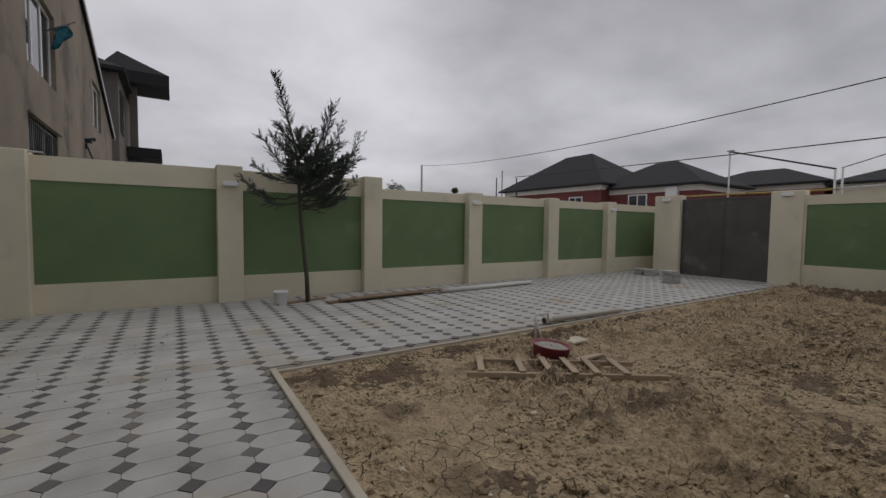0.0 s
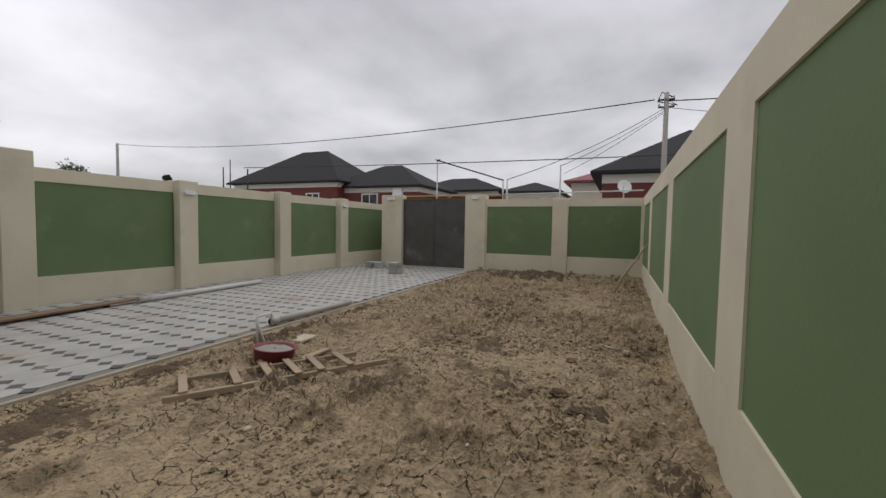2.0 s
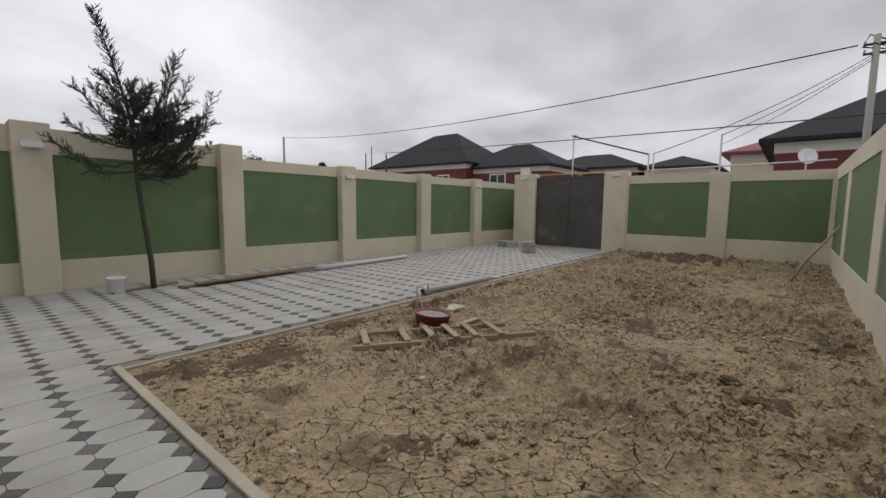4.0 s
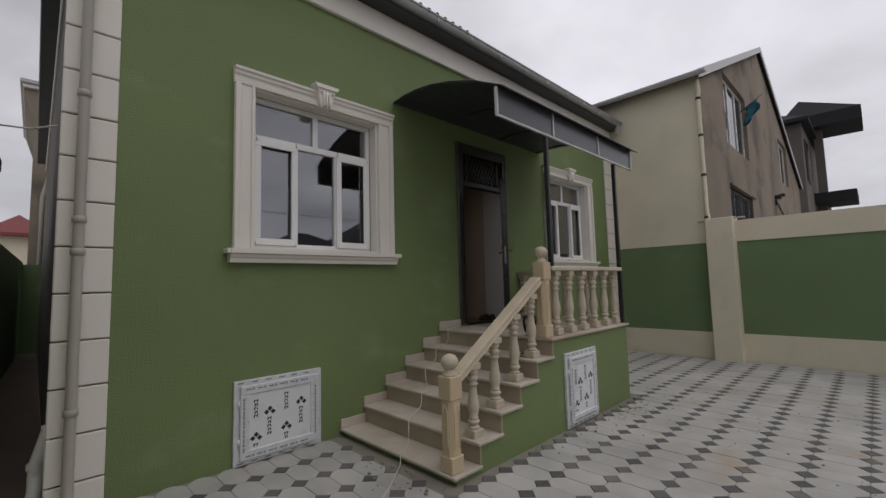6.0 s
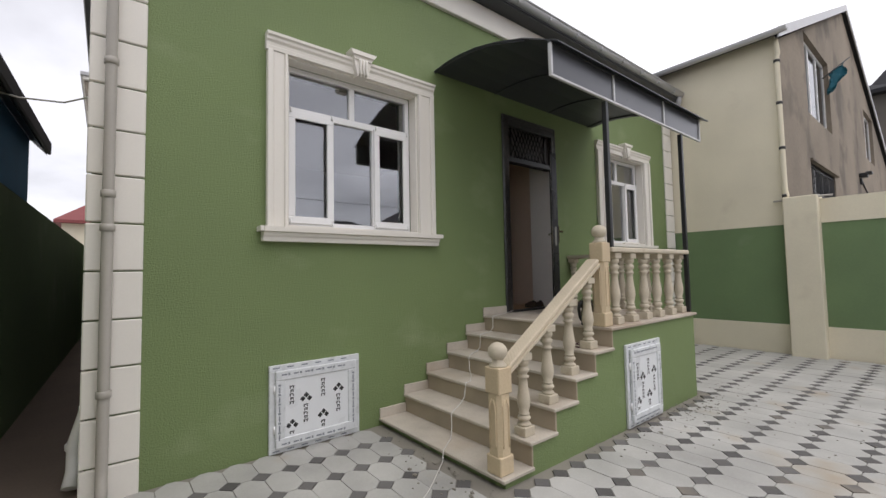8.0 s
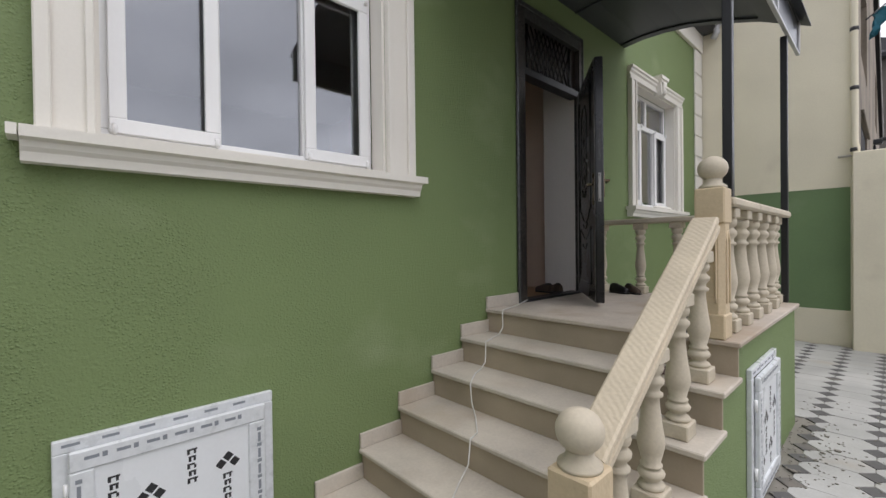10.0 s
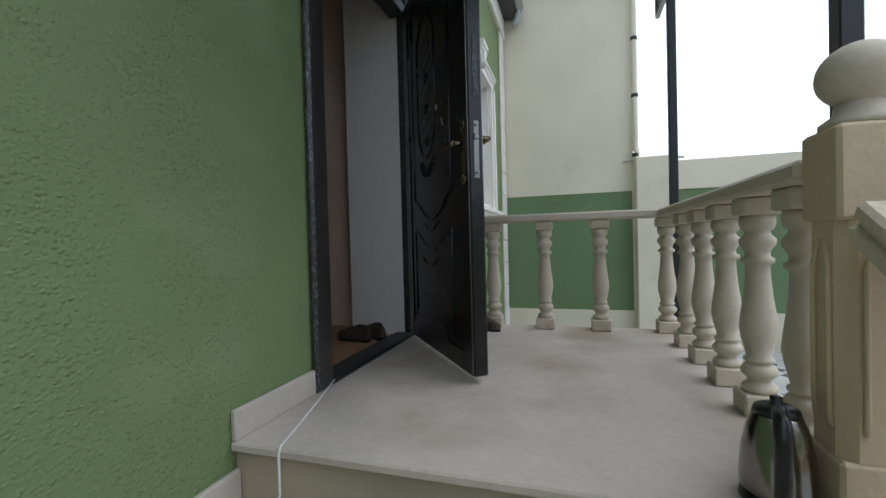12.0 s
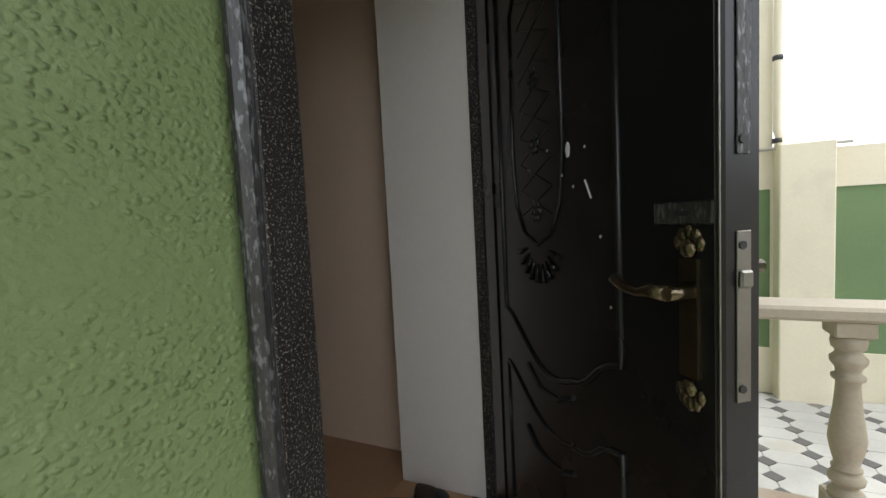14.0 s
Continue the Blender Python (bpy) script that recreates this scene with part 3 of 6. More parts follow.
def house_window(name, dy, label):
    w = thing(name, (0, dy, 0), label, "window")
    w["kind"] = "structure"
    a0, a1, b0, b1 = 1.33, 3.27, 1.52, 3.05
    z0, z1, t0, t1 = 2.05, 3.88, 2.06, 3.72
    tr = bmesh.new()
    for s0, s1 in ((a0, b0), (b1, a1)):
        inner = s1 if s0 == a0 else s0
        outer = s0 if s0 == a0 else s1
        box(tr, 0.001, 0.035, min(s0, s1), max(s0, s1), z0, t1 - 0.002, 0.004)
        m = outer + (inner - outer) * 0.28
        box(tr, 0.0355, 0.062, min(outer, m), max(outer, m), z0, t1 - 0.002, 0.006)
        k = inner + (outer - inner) * 0.16
        box(tr, 0.0355, 0.05, min(inner, k), max(inner, k), z0, t1 - 0.002, 0.004)
    part("side_trim", tr, WHITE, w)
    tp = bmesh.new()
    prism(tp, [(0.001, t1), (0.045, t1), (0.05, t1 + 0.035), (0.035, t1 + 0.045), (0.04, t1 + 0.075), (0.058, t1 + 0.095), (0.06, t1 + 0.12), (0.078, t1 + 0.135), (0.08, z1), (0.001, z1)], "y", a0 - 0.01, a1 + 0.01)
    part("head_trim", tp, WHITE, w)
    sl = bmesh.new()
    prism(sl, [(0.0005, 1.918), (0.075, 1.918), (0.08, 1.955), (0.095, 1.972), (0.10, 1.995), (0.128, 2.005), (0.13, 2.0495), (0.0005, 2.0495)], "y", a0 - 0.04, a1 + 0.02)
    for y in (a0 - 0.075, a1 + 0.02):
        prism(sl, [(0.0005, 2.006), (0.13, 2.006), (0.13, 2.0495), (0.0005, 2.0495)], "y", y, y + 0.03)
    part("window_sill", sl, WHITE, w)
    ks = bmesh.new()
    prism(ks, [(2.225, 3.685), (2.345, 3.685), (2.385, 3.86), (2.185, 3.86)], "x", 0.001, 0.105)
    prism(ks, [(2.185, 3.8605), (2.385, 3.8605), (2.40, 3.90), (2.17, 3.90)], "x", 0.001, 0.12)
    prism(ks, [(2.16, 3.9005), (2.41, 3.9005), (2.435, 3.945), (2.135, 3.945)], "x", 0.001, 0.14)
    for k in range(3):
        y = 2.25 + 0.035 * k
        tube(ks, [(0.10, y, 3.695), (0.125, y, 3.71), (0.115, y, 3.77), (0.125, y, 3.84), (0.11, y, 3.87)], [0.012, 0.017, 0.012, 0.018, 0.013], 8)
    part("keystone", ks, WHITE, w, "white scrolled keystone")
    rv = boxes((-0.135, 0.0005, b0 - 0.001, b0 + 0.02, t0, t1), (-0.135, 0.0005, b1 - 0.02, b1 + 0.001, t0, t1), (-0.135, 0.0005, b0 + 0.0205, b1 - 0.0205, t1 - 0.02, t1 + 0.001), (-0.135, 0.0005, b0 + 0.0205, b1 - 0.0205, t0 - 0.001, t0 + 0.02))
    part("reveal", rv, WHITE, w)
    f0, f1, g0, g1 = b0 + 0.021, b1 - 0.021, t0 + 0.021, t1 - 0.021
    tz = 3.255
    fr = bmesh.new()
    frame_bars(fr, f0, f1, g0, g1, 0.055, -0.205, -0.14)
    box(fr, -0.205, -0.139, f0 + 0.0555, f1 - 0.0555, tz - 0.035, tz + 0.035, 0.004)
    ym = (f0 + f1) / 2 - 0.01
    box(fr, -0.204, -0.1385, ym - 0.032, ym + 0.032, tz + 0.0355, g1 - 0.0555, 0.004)
    y1, y2 = 2.03, 2.555
    for y in (y1, y2):
        box(fr, -0.204, -0.1385, y - 0.032, y + 0.032, g0 + 0.0555, tz - 0.0355, 0.004)
    part("window_frame", fr, PVC, w)
    for ya, yb in ((f0 + 0.035, y1 + 0.02), (y2 - 0.02, f1 - 0.035)):
        part("sash", frame_bars(bmesh.new(), ya, yb, g0 + 0.035, tz - 0.012, 0.07, -0.1375, -0.112, 0.004), PVC, w)
        for yh, zh in ((ya + 0.02, g0 + 0.05), (yb - 0.02, g0 + 0.05), (ya + 0.02, tz - 0.005), (yb - 0.02, tz - 0.005)):
            part("hinge_cap", tube(bmesh.new(), [(-0.1115, yh, zh - 0.02), (-0.1, yh, zh - 0.012), (-0.1, yh, zh + 0.012), (-0.1115, yh, zh + 0.02)], 0.011, 8), PVC, w)
    panes = [(f0 + 0.05, ym - 0.03, tz + 0.03, g1 - 0.05), (ym + 0.03, f1 - 0.05, tz + 0.03, g1 - 0.05),
             (f0 + 0.05, y1 - 0.03, g0 + 0.05, tz - 0.03), (y1 + 0.03, y2 - 0.03, g0 + 0.05, tz - 0.03), (y2 + 0.03, f1 - 0.05, g0 + 0.05, tz - 0.03)]
    for a, b, c, d in panes:
        pn = part("pane", boxes((-0.180, -0.168, a, b, c, d)), GLASS, w, "dark reflecting window pane")
        pn.visible_shadow = False
    return w


house_window("window_1", 0.0, "white three-light window with moulded white surround")
house_window("window_2", W_SHIFT, "white three-light window with moulded surround beside the landing")
rag = bmesh.new()
for k in range(5):
    bmesh.ops.create_icosphere(rag, subdivisions=2, radius=0.055, matrix=Matrix.Translation((0.04 - 0.012 * (k % 2), 7.75 + 0.11 * k, 2.075)) @ Matrix.Diagonal((0.8, 1.5, 0.5, 1)))
for v in rag.verts:
    v.co += Vector((0, 0, 0.010)) * noise.noise(v.co * 30)
tagged(new("rag", mesh_of("rag", rag, WHITE)), "crumpled white rag lying on a window sill", "cloth")

# ---- quoins, pipes, gutters ----
joints = [-0.02, 0.25, 0.60, 0.95, 1.30, 1.66, 2.02, 2.38, 2.73, 3.07, 3.43, 3.79, 4.15, 4.51, 4.925]
for nm, y0, y1 in (("quoins_1", HY0 - 0.03, 0.42), ("quoins_2", 9.56, HY1)):
    q = thing(nm, (0, y0, 0), "white corner quoins with recessed joints", "quoins")
    q["kind"] = "structure"
    for a, b in zip(joints, joints[1:]):
        bm = boxes((0.001, 0.03, 0, y1 - y0, a + 0.006, b - 0.006), bevel=0.008)
        if nm == "quoins_1":
            box(bm, -0.03, 0.0005, 0.0, 0.028, a + 0.006, b - 0.006, 0.006)
        part("quoin_block", bm, WHITE, q)


def downpipe(name, x, y, z0, z1, r, label, clamps, bend=(0.25, 0.0), foot=(0.12, 0), material=PIPE_GREY, clamp=None):
    d = thing(name, (x, y, 0), label, "downpipe")
    part("pipe", tube(bmesh.new(), [(foot[0], foot[1], z0), (0.02, 0, z0 + 0.10), (0, 0, z0 + 0.2), (0, 0, z1 - 0.35), (0.02, 0, z1 - 0.28), (bend[0], bend[1], z1 - 0.04), (bend[0], bend[1], z1)], r, 12), material, d)
    for z in clamps:
        part("clamp", lathe(bmesh.new(), [(r + 0.002, z), (r + 0.009, z + 0.004), (r + 0.009, z + 0.05), (r + 0.002, z + 0.054)], 12), clamp or material, d)
    return d


downpipe("downpipe", 0.09, 0.20, 0.05, 5.22, 0.037, "grey plastic downpipe on the white quoins", (0.75, 1.95, 2.2, 3.2, 4.1), (0.19, 0.0))
downpipe("waste_pipe", -0.36, 0.035, 0.05, 0.62, 0.05, "short bent white waste pipe in the side alley", (0.30,), (0.0, 0.065), (0.1, -0.02), PVC)
gt = bmesh.new()
prof = [(ex + 0.075 * math.cos(a), 0.13 + 0.085 * math.sin(a)) for a in [math.pi + i * math.pi / 10 for i in range(11)]]
prof += [(ex + 0.068 * math.cos(a), 0.13 + 0.078 * math.sin(a)) for a in [2 * math.pi - i * math.pi / 10 for i in range(11)]]
prism(gt, prof, "y", HY0 - 0.205, HY1 - 0.02)
for f in gt.faces:
    f.smooth = len(f.verts) == 4
part("gutter", gt, GUTTER, roof, "grey half-round gutter")
part("side_fascia", boxes((-11.6, ex - 0.08, HY0 - 0.205, HY0 - 0.1905, -0.02, 0.13), bevel=0.004), GUTTER, roof)
for i in range(14):
    part("gutter_bracket", boxes((ex - 0.08, ex + 0.08, HY0 + 0.25 + 0.7 * i, HY0 + 0.28 + 0.7 * i, 0.045, 0.135), bevel=0.004), GUTTER, roof)
part("gutter_outlet", tube(bmesh.new(), [(ex, 9.82, 0.08), (ex, 9.84, -0.05), (ex - 0.06, 9.86, -0.14)], 0.05, 12), GUTTER, roof)
part("gutter_rim", tube(bmesh.new(), [(ex + 0.075, HY0 - 0.205, 0.132), (ex + 0.075, HY1 - 0.02, 0.132)], 0.016, 10), GUTTER, roof, "rolled front edge of the gutter")
rw = bmesh.new()
n = 66
for i in range(n):
    y = HY0 - 0.11 + (HY1 - HY0 + 0.34) * i / n
    tube(rw, [(ex + (0.085 if y < 4.6 else 0.03), y, 0.135), (ex - 0.44, y, 0.29), (ex - 1.04, y, 0.51)], 0.032, 6)
part("roof_rib", rw, ROOF, roof, "ribbed edge of the roof sheet")
part("soffit", boxes((0.051, ex - 0.02, HY0 - 0.11, HY1, 0.0005, 0.019), (-11.4, ex - 0.09, HY0 - 0.19, HY0 - 0.031, -0.02, -0.0005)), ROOF, roof)

# ---- canopy ----
canopy = thing("door_canopy", (0, 3.32, 3.37), "arched dark metal door canopy with grey fascia panels on posts", "canopy")
arc = [(0.004, 0.725), (0.25, 0.745), (0.5, 0.735), (0.75, 0.70), (1.04, 0.63), (1.42, 0.50), (1.82, 0.30)]
cb = bmesh.new()
prism(cb, arc + [(x, z - 0.012) for x, z in reversed(arc)], "y", 0.0, 3.49)
part("canopy_sheet", cb, CANOPY, canopy)
for y in (0.02, 1.08, 2.26, 3.36):
    part("canopy_rib", tube(bmesh.new(), [(x, y, z - 0.021) for x, z in arc[:-1]], 0.009, 6), CANOPY, canopy)
for z in (0.0, 0.31):
    part("front_bar", boxes((1.715, 1.745, -0.01, 3.385, z, z + 0.022), bevel=0.003), BAR_GREY if z == 0 else BLACK, canopy)
for y in (-0.01, 1.07, 2.25, 3.359):
    part("divider", boxes((1.713, 1.748, y, y + 0.026, 0.0225, 0.3095), bevel=0.003), BAR_GREY, canopy, "pale metal divider")
for a, b in ((0.0165, 1.0695), (1.0965, 2.2495), (2.2765, 3.3585)):
    part("fascia_panel", boxes((1.724, 1.732, a, b, 0.0225, 0.3095)), FASCIA, canopy, "smoky grey fascia panel")
for y in (0.95, 2.80):
    zb = (1.831 if y < 2 else 1.031) - 3.37
    part("post", boxes((1.68, 1.73, y - 0.025, y + 0.025, zb, -0.0005), bevel=0.004), BLACK, canopy, "square black metal post")

# ---- entrance door ----
door = thing("door_1", (0, 0, 0), "black metal entrance door standing half open", "door")
door["kind"] = "structure"
D0, D1, DZ0 = 4.60, 5.66, PZ
for s in (0, 1):
    e = (4.495, 4.533) if s == 0 else (5.667, 5.705)
    c = (4.5335, 4.625) if s == 0 else (5.615, 5.6665)
    part("jamb_trim", boxes((0.001, 0.036, e[0], e[1], DZ0 + 0.001, 3.825), bevel=0.012), JAMB_EDGE, door, "scuffed dark steel trim")
    bm = boxes((0.001, 0.026, c[0], c[1], DZ0 + 0.001, 3.78), bevel=0.003)
    a, b = (D0 + 0.001, 4.625) if s == 0 else (5.615, D1 - 0.001)
    box(bm, -0.10 if s == 0 else -0.04, 0.0005, a, b, DZ0 + 0.001, 3.735)
    part("jamb", bm, SPECKLE, door, "speckled black jamb")
part("head_jamb", boxes((0.001, 0.03, 4.5335, 5.6665, 3.7805, 3.825), (-0.10, 0.026, 4.6255, 5.6145, 3.68, 3.78), bevel=0.003), JAMB_EDGE, door)
part("transom_bar", boxes((-0.09, 0.024, 4.6255, 5.6145, 3.16, 3.23), bevel=0.004), BLACK, door)
tb = boxes((-0.05, -0.03, 4.6255, 5.6145, 3.2305, 3.6795))
part("transom_panel", tb, TRANSOM, door, "dark brown sheet behind the grille")
gr = bmesh.new()
for k in range(-6, 16):
    for s in (1, -1):
        y = 4.63 + 0.075 * k
        pts = [(-0.026, y + 0.22 * s * q, 3.235 + 0.44 * q) for q in (0.0, 1.0)]
        if all(4.63 < p[1] < 5.57 for p in pts):
            tube(gr, pts, 0.008, 6)
for y in (4.72, 5.48):
    tube(gr, [(-0.022, y, 3.24), (-0.022, y, 3.67)], 0.012, 6)
part("transom_grille", gr, DOOR_BLACK, door, "black lattice grille")
part("threshold", boxes((-0.10, 0.03, 4.6255, 5.6145, PZ + 0.0005, PZ + 0.022), bevel=0.004), BLACK, door, "dark metal threshold")
ry = bmesh.new()
box(ry, -0.448, -0.041, 5.635, 5.6595, PZ + 0.001, 3.735)
box(ry, -0.448, -0.101, 4.6005, 4.62, PZ + 0.001, 3.735)
box(ry, -0.448, -0.101, 4.6205, 5.6345, 3.71, 3.735)
part("reveal", ry, INNER_WHITE, door, "white painted door reveal")

HX, HYD = 0.035, 5.545
ang = 37.3                       # how far the leaf stands open
leaf_m = pose(HX, HYD, PZ + 0.034, 0, 0, 0) @ pose(0, 0, 0, 0, 0, ang)
L, T, LH = 1.005, 0.068, 2.085
lf = part("door_leaf", boxes((0.0, T, -L, 0.0, 0.0, LH), bevel=0.006), DOOR_BLACK, door)
lf.matrix_basis = leaf_m
# the raised work of the inner face (towards the room) lies at x = 0 of the leaf
def line(pts, r=0.006):
    return tube(bmesh.new(), [(-0.001, y, z) for y, z in pts], r, 6)


def wave(y0, y1, z, d, n=16):
    return [(y0 + (y1 - y0) * i / n, z - d * math.sin(math.pi * i / n) ** 1.5 - 0.018 * math.exp(-((i / n - 0.78) / 0.06) ** 2)) for i in range(n + 1)]


fr = bmesh.new()
for a, b, c, d in ((-L + 0.004, -L + 0.10, 0.0, LH), (-0.10, -0.004, 0.0, LH), (-L + 0.1005, -0.1005, 0.0, 0.10), (-L + 0.1005, -0.1005, LH - 0.10, LH)):
    box(fr, -0.006, -0.0002, a, b, c + 0.004, d - 0.004, 0.003)
part("leaf_border", fr, DOOR_BLACK, lf)
yl, yr = -0.175, -0.78
part("moulding", line([(yl, 1.95), (yl, 0.86)] + [(y, z) for y, z in wave(yl, yr, 0.84, 0.13)] + [(yr, 0.86), (yr, 1.95)], 0.008), DOOR_BLACK, lf, "raised scrolled moulding")
part("moulding", line([(yl - 0.11, 1.72), (yl - 0.10, 1.30), (yl - 0.12, 1.17), (yl - 0.17, 1.09), (yl - 0.25, 1.06), (yl - 0.33, 1.09), (yl - 0.38, 1.17), (yl - 0.40, 1.30), (yl - 0.40, 1.72), (yl - 0.32, 1.84), (yl - 0.19, 1.84), (yl - 0.11, 1.72)], 0.006), DOOR_BLACK, lf)
low_panel = [(yl, 0.14), (yl, 0.66)] + [(y, z) for y, z in wave(yl, yr, 0.66, 0.11)] + [(yr, 0.66), (yr, 0.14), (yl, 0.14)]
part("moulding", line(low_panel, 0.006), DOOR_BLACK, lf)
part("moulding", line([(yl - 0.14, 0.50), (yl - 0.20, 0.465), (yl - 0.27, 0.46), (yl - 0.34, 0.47), (yl - 0.42, 0.51)], 0.008), DOOR_BLACK, lf)
part("moulding", line([(yl - 0.16, 0.70), (yl - 0.24, 0.655), (yl - 0.34, 0.66), (yl - 0.42, 0.70)], 0.007), DOOR_BLACK, lf)
shell = bmesh.new()
for k in range(9):
    a = radians(195 + 18.75 * k)
    tube(shell, [(-0.001, yl - 0.25 + 0.07 * math.cos(a), 1.06 + 0.055 * math.sin(a)), (-0.004, yl - 0.25 + 0.125 * math.cos(a), 1.06 + 0.105 * math.sin(a))], [0.004, 0.008], 6)
part("shell_ornament", shell, DOOR_BLACK, lf)
ros = bmesh.new()
for z in (1.15, 1.33, 1.50):
    for k in range(6):
        a = math.pi * k / 3
        bmesh.ops.create_icosphere(ros, subdivisions=1, radius=0.011, matrix=Matrix.Translation((-0.001, yl - 0.25 + 0.02 * math.cos(a), z + 0.02 * math.sin(a))) @ Matrix.Diagonal((0.5, 1, 1, 1)))
part("rosette", ros, DOOR_BLACK, lf)
tri = bmesh.new()
for i in range(8):
    for s in (1, -1):
        z = 1.14 + 0.075 * i
        tube(tri, [(-0.0005, yl - 0.16, z if s > 0 else z + 0.07), (-0.0005, yl - 0.34, z + 0.07 if s > 0 else z)], 0.002, 5)
part("lattice", tri, DOOR_BLACK, lf)
for a, b in ((1.21, 1.47), (0.860, 1.105)):
    lk = boxes((0.022, 0.046, -L - 0.003, -L - 0.0002, a, b), bevel=0.001)
    pl = part("lock_plate", lk, STEEL if a < 1 else JAMB_EDGE, lf, "scratched steel lock plate")
    for z in (a + 0.02, b - 0.02):
        bm = bmesh.new()
        tube(bm, [(0.03, -L - 0.0055, z), (0.03, -L - 0.003, z)], 0.006, 8)
        part("screw", bm, INK_SHADE, pl)
part("latch", boxes((0.022, 0.044, -L - 0.010, -L - 0.0032, 1.025, 1.05), bevel=0.003), STEEL, lf, "steel latch bolt")
part("edge_strip", boxes((-0.0075, -0.0045, -L - 0.003, -L + 0.004, 0.01, LH - 0.01), bevel=0.0008), STEEL, lf, "thin steel-coloured strip along the leaf edge")
es = bmesh.new()
hy = -L + 0.047
prism(es, [(hy - 0.017, 0.885), (hy + 0.017, 0.885), (hy + 0.017, 1.065), (hy - 0.017, 1.065)], "x", -0.014, -0.0065)
for z, s in ((0.868, -1), (1.08, 1)):
    for k in range(5):
        a = radians(-70 + 35 * k)
        bmesh.ops.create_icosphere(es, subdivisions=2, radius=0.010, matrix=Matrix.Translation((-0.010, hy + 0.020 * math.sin(a), z + s * 0.024 * math.cos(a))) @ Matrix.Diagonal((0.6, 1, 1.3, 1)))
    bmesh.ops.create_icosphere(es, subdivisions=2, radius=0.015, matrix=Matrix.Translation((-0.012, hy, z)) @ Matrix.Diagonal((0.6, 1, 1, 1)))
part("escutcheon", es, BRONZE, lf, "ornate dark bronze handle plate")
hd = bmesh.new()
tube(hd, [(-0.006, hy, 1.015), (-0.05, hy, 1.015)], 0.011, 10)
tube(hd, [(-0.05, hy, 1.015), (-0.052, hy + 0.03, 1.016), (-0.05, hy + 0.06, 1.008), (-0.05, hy + 0.09, 1.01), (-0.05, hy + 0.12, 1.022), (-0.048, hy + 0.135, 1.02)], [0.012, 0.012, 0.009, 0.009, 0.011, 0.007], 10)
part("door_handle", hd, BRONZE, lf, "curved bronze lever handle")
ho = bmesh.new()
tube(ho, [(T, hy, 1.045), (T + 0.05, hy, 1.045), (T + 0.052, hy + 0.12, 1.04)], 0.011, 8)
box(ho, T + 0.0002, T + 0.012, hy - 0.022, hy + 0.022, 0.90, 1.12, 0.004)
part("door_handle", ho, BRONZE, lf)
part("upper_lock", boxes((-0.010, -0.0065, -L + 0.006, -L + 0.12, 1.115, 1.15), bevel=0.003), JAMB_EDGE, lf, "grey upper lock plate")
# raised black bar: the shade inside the keyhole put into the colour
part("keyhole", boxes((-0.0115, -0.0102, -L + 0.045, -L + 0.075, 1.128, 1.136), bevel=0.0004), INK_SHADE, lf)
st = bmesh.new()
bmesh.ops.create_icosphere(st, subdivisions=2, radius=0.012, matrix=Matrix.Translation((-0.001, -0.60, 1.285)) @ Matrix.Diagonal((0.25, 0.8, 1.5, 1)))
for y, z in ((-0.57, 1.23), (-0.72, 1.09), (-0.75, 0.95), (-0.62, 1.20), (-0.5, 1.30), (-0.67, 1.28)):
    bmesh.ops.create_icosphere(st, subdivisions=1, radius=0.004, matrix=Matrix.Translation((-0.001, y, z)) @ Matrix.Diagonal((0.3, 1, 1, 1)))
tube(st, [(-0.001, -0.668, 1.21), (-0.001, -0.690, 1.17)], 0.002, 5)
part("paint_spot", st, PVC, lf, "splashes of white paint")

# ---- balustrades ----
def baluster(h):
    bm = bmesh.new()
    b = 0.062
    box(bm, -b, b, -b, b, 0.0, 0.075, 0.006)
    box(bm, -b * 0.95, b * 0.95, -b * 0.95, b * 0.95, h - 0.06, h, 0.006)
    a, c = 0.0755, h - 0.0605
    pr = [(0.050, 0.0), (0.055, 0.02), (0.050, 0.04), (0.034, 0.055), (0.036, 0.075), (0.052, 0.10), (0.055, 0.125), (0.046, 0.15), (0.034, 0.165), (0.045, 0.175), (0.045, 0.19),
          (0.036, 0.20), (0.050, 0.30), (0.056, 0.36), (0.052, 0.43), (0.042, 0.55), (0.036, 0.66), (0.035, 0.72), (0.048, 0.735), (0.049, 0.755), (0.036, 0.77), (0.037, 0.80),
          (0.052, 0.835), (0.054, 0.865), (0.040, 0.89), (0.036, 0.91), (0.048, 0.925), (0.053, 0.96), (0.050, 1.0)]
    lathe(bm, [(r, a + z * (c - a)) for r, z in pr], 20)
    return bm


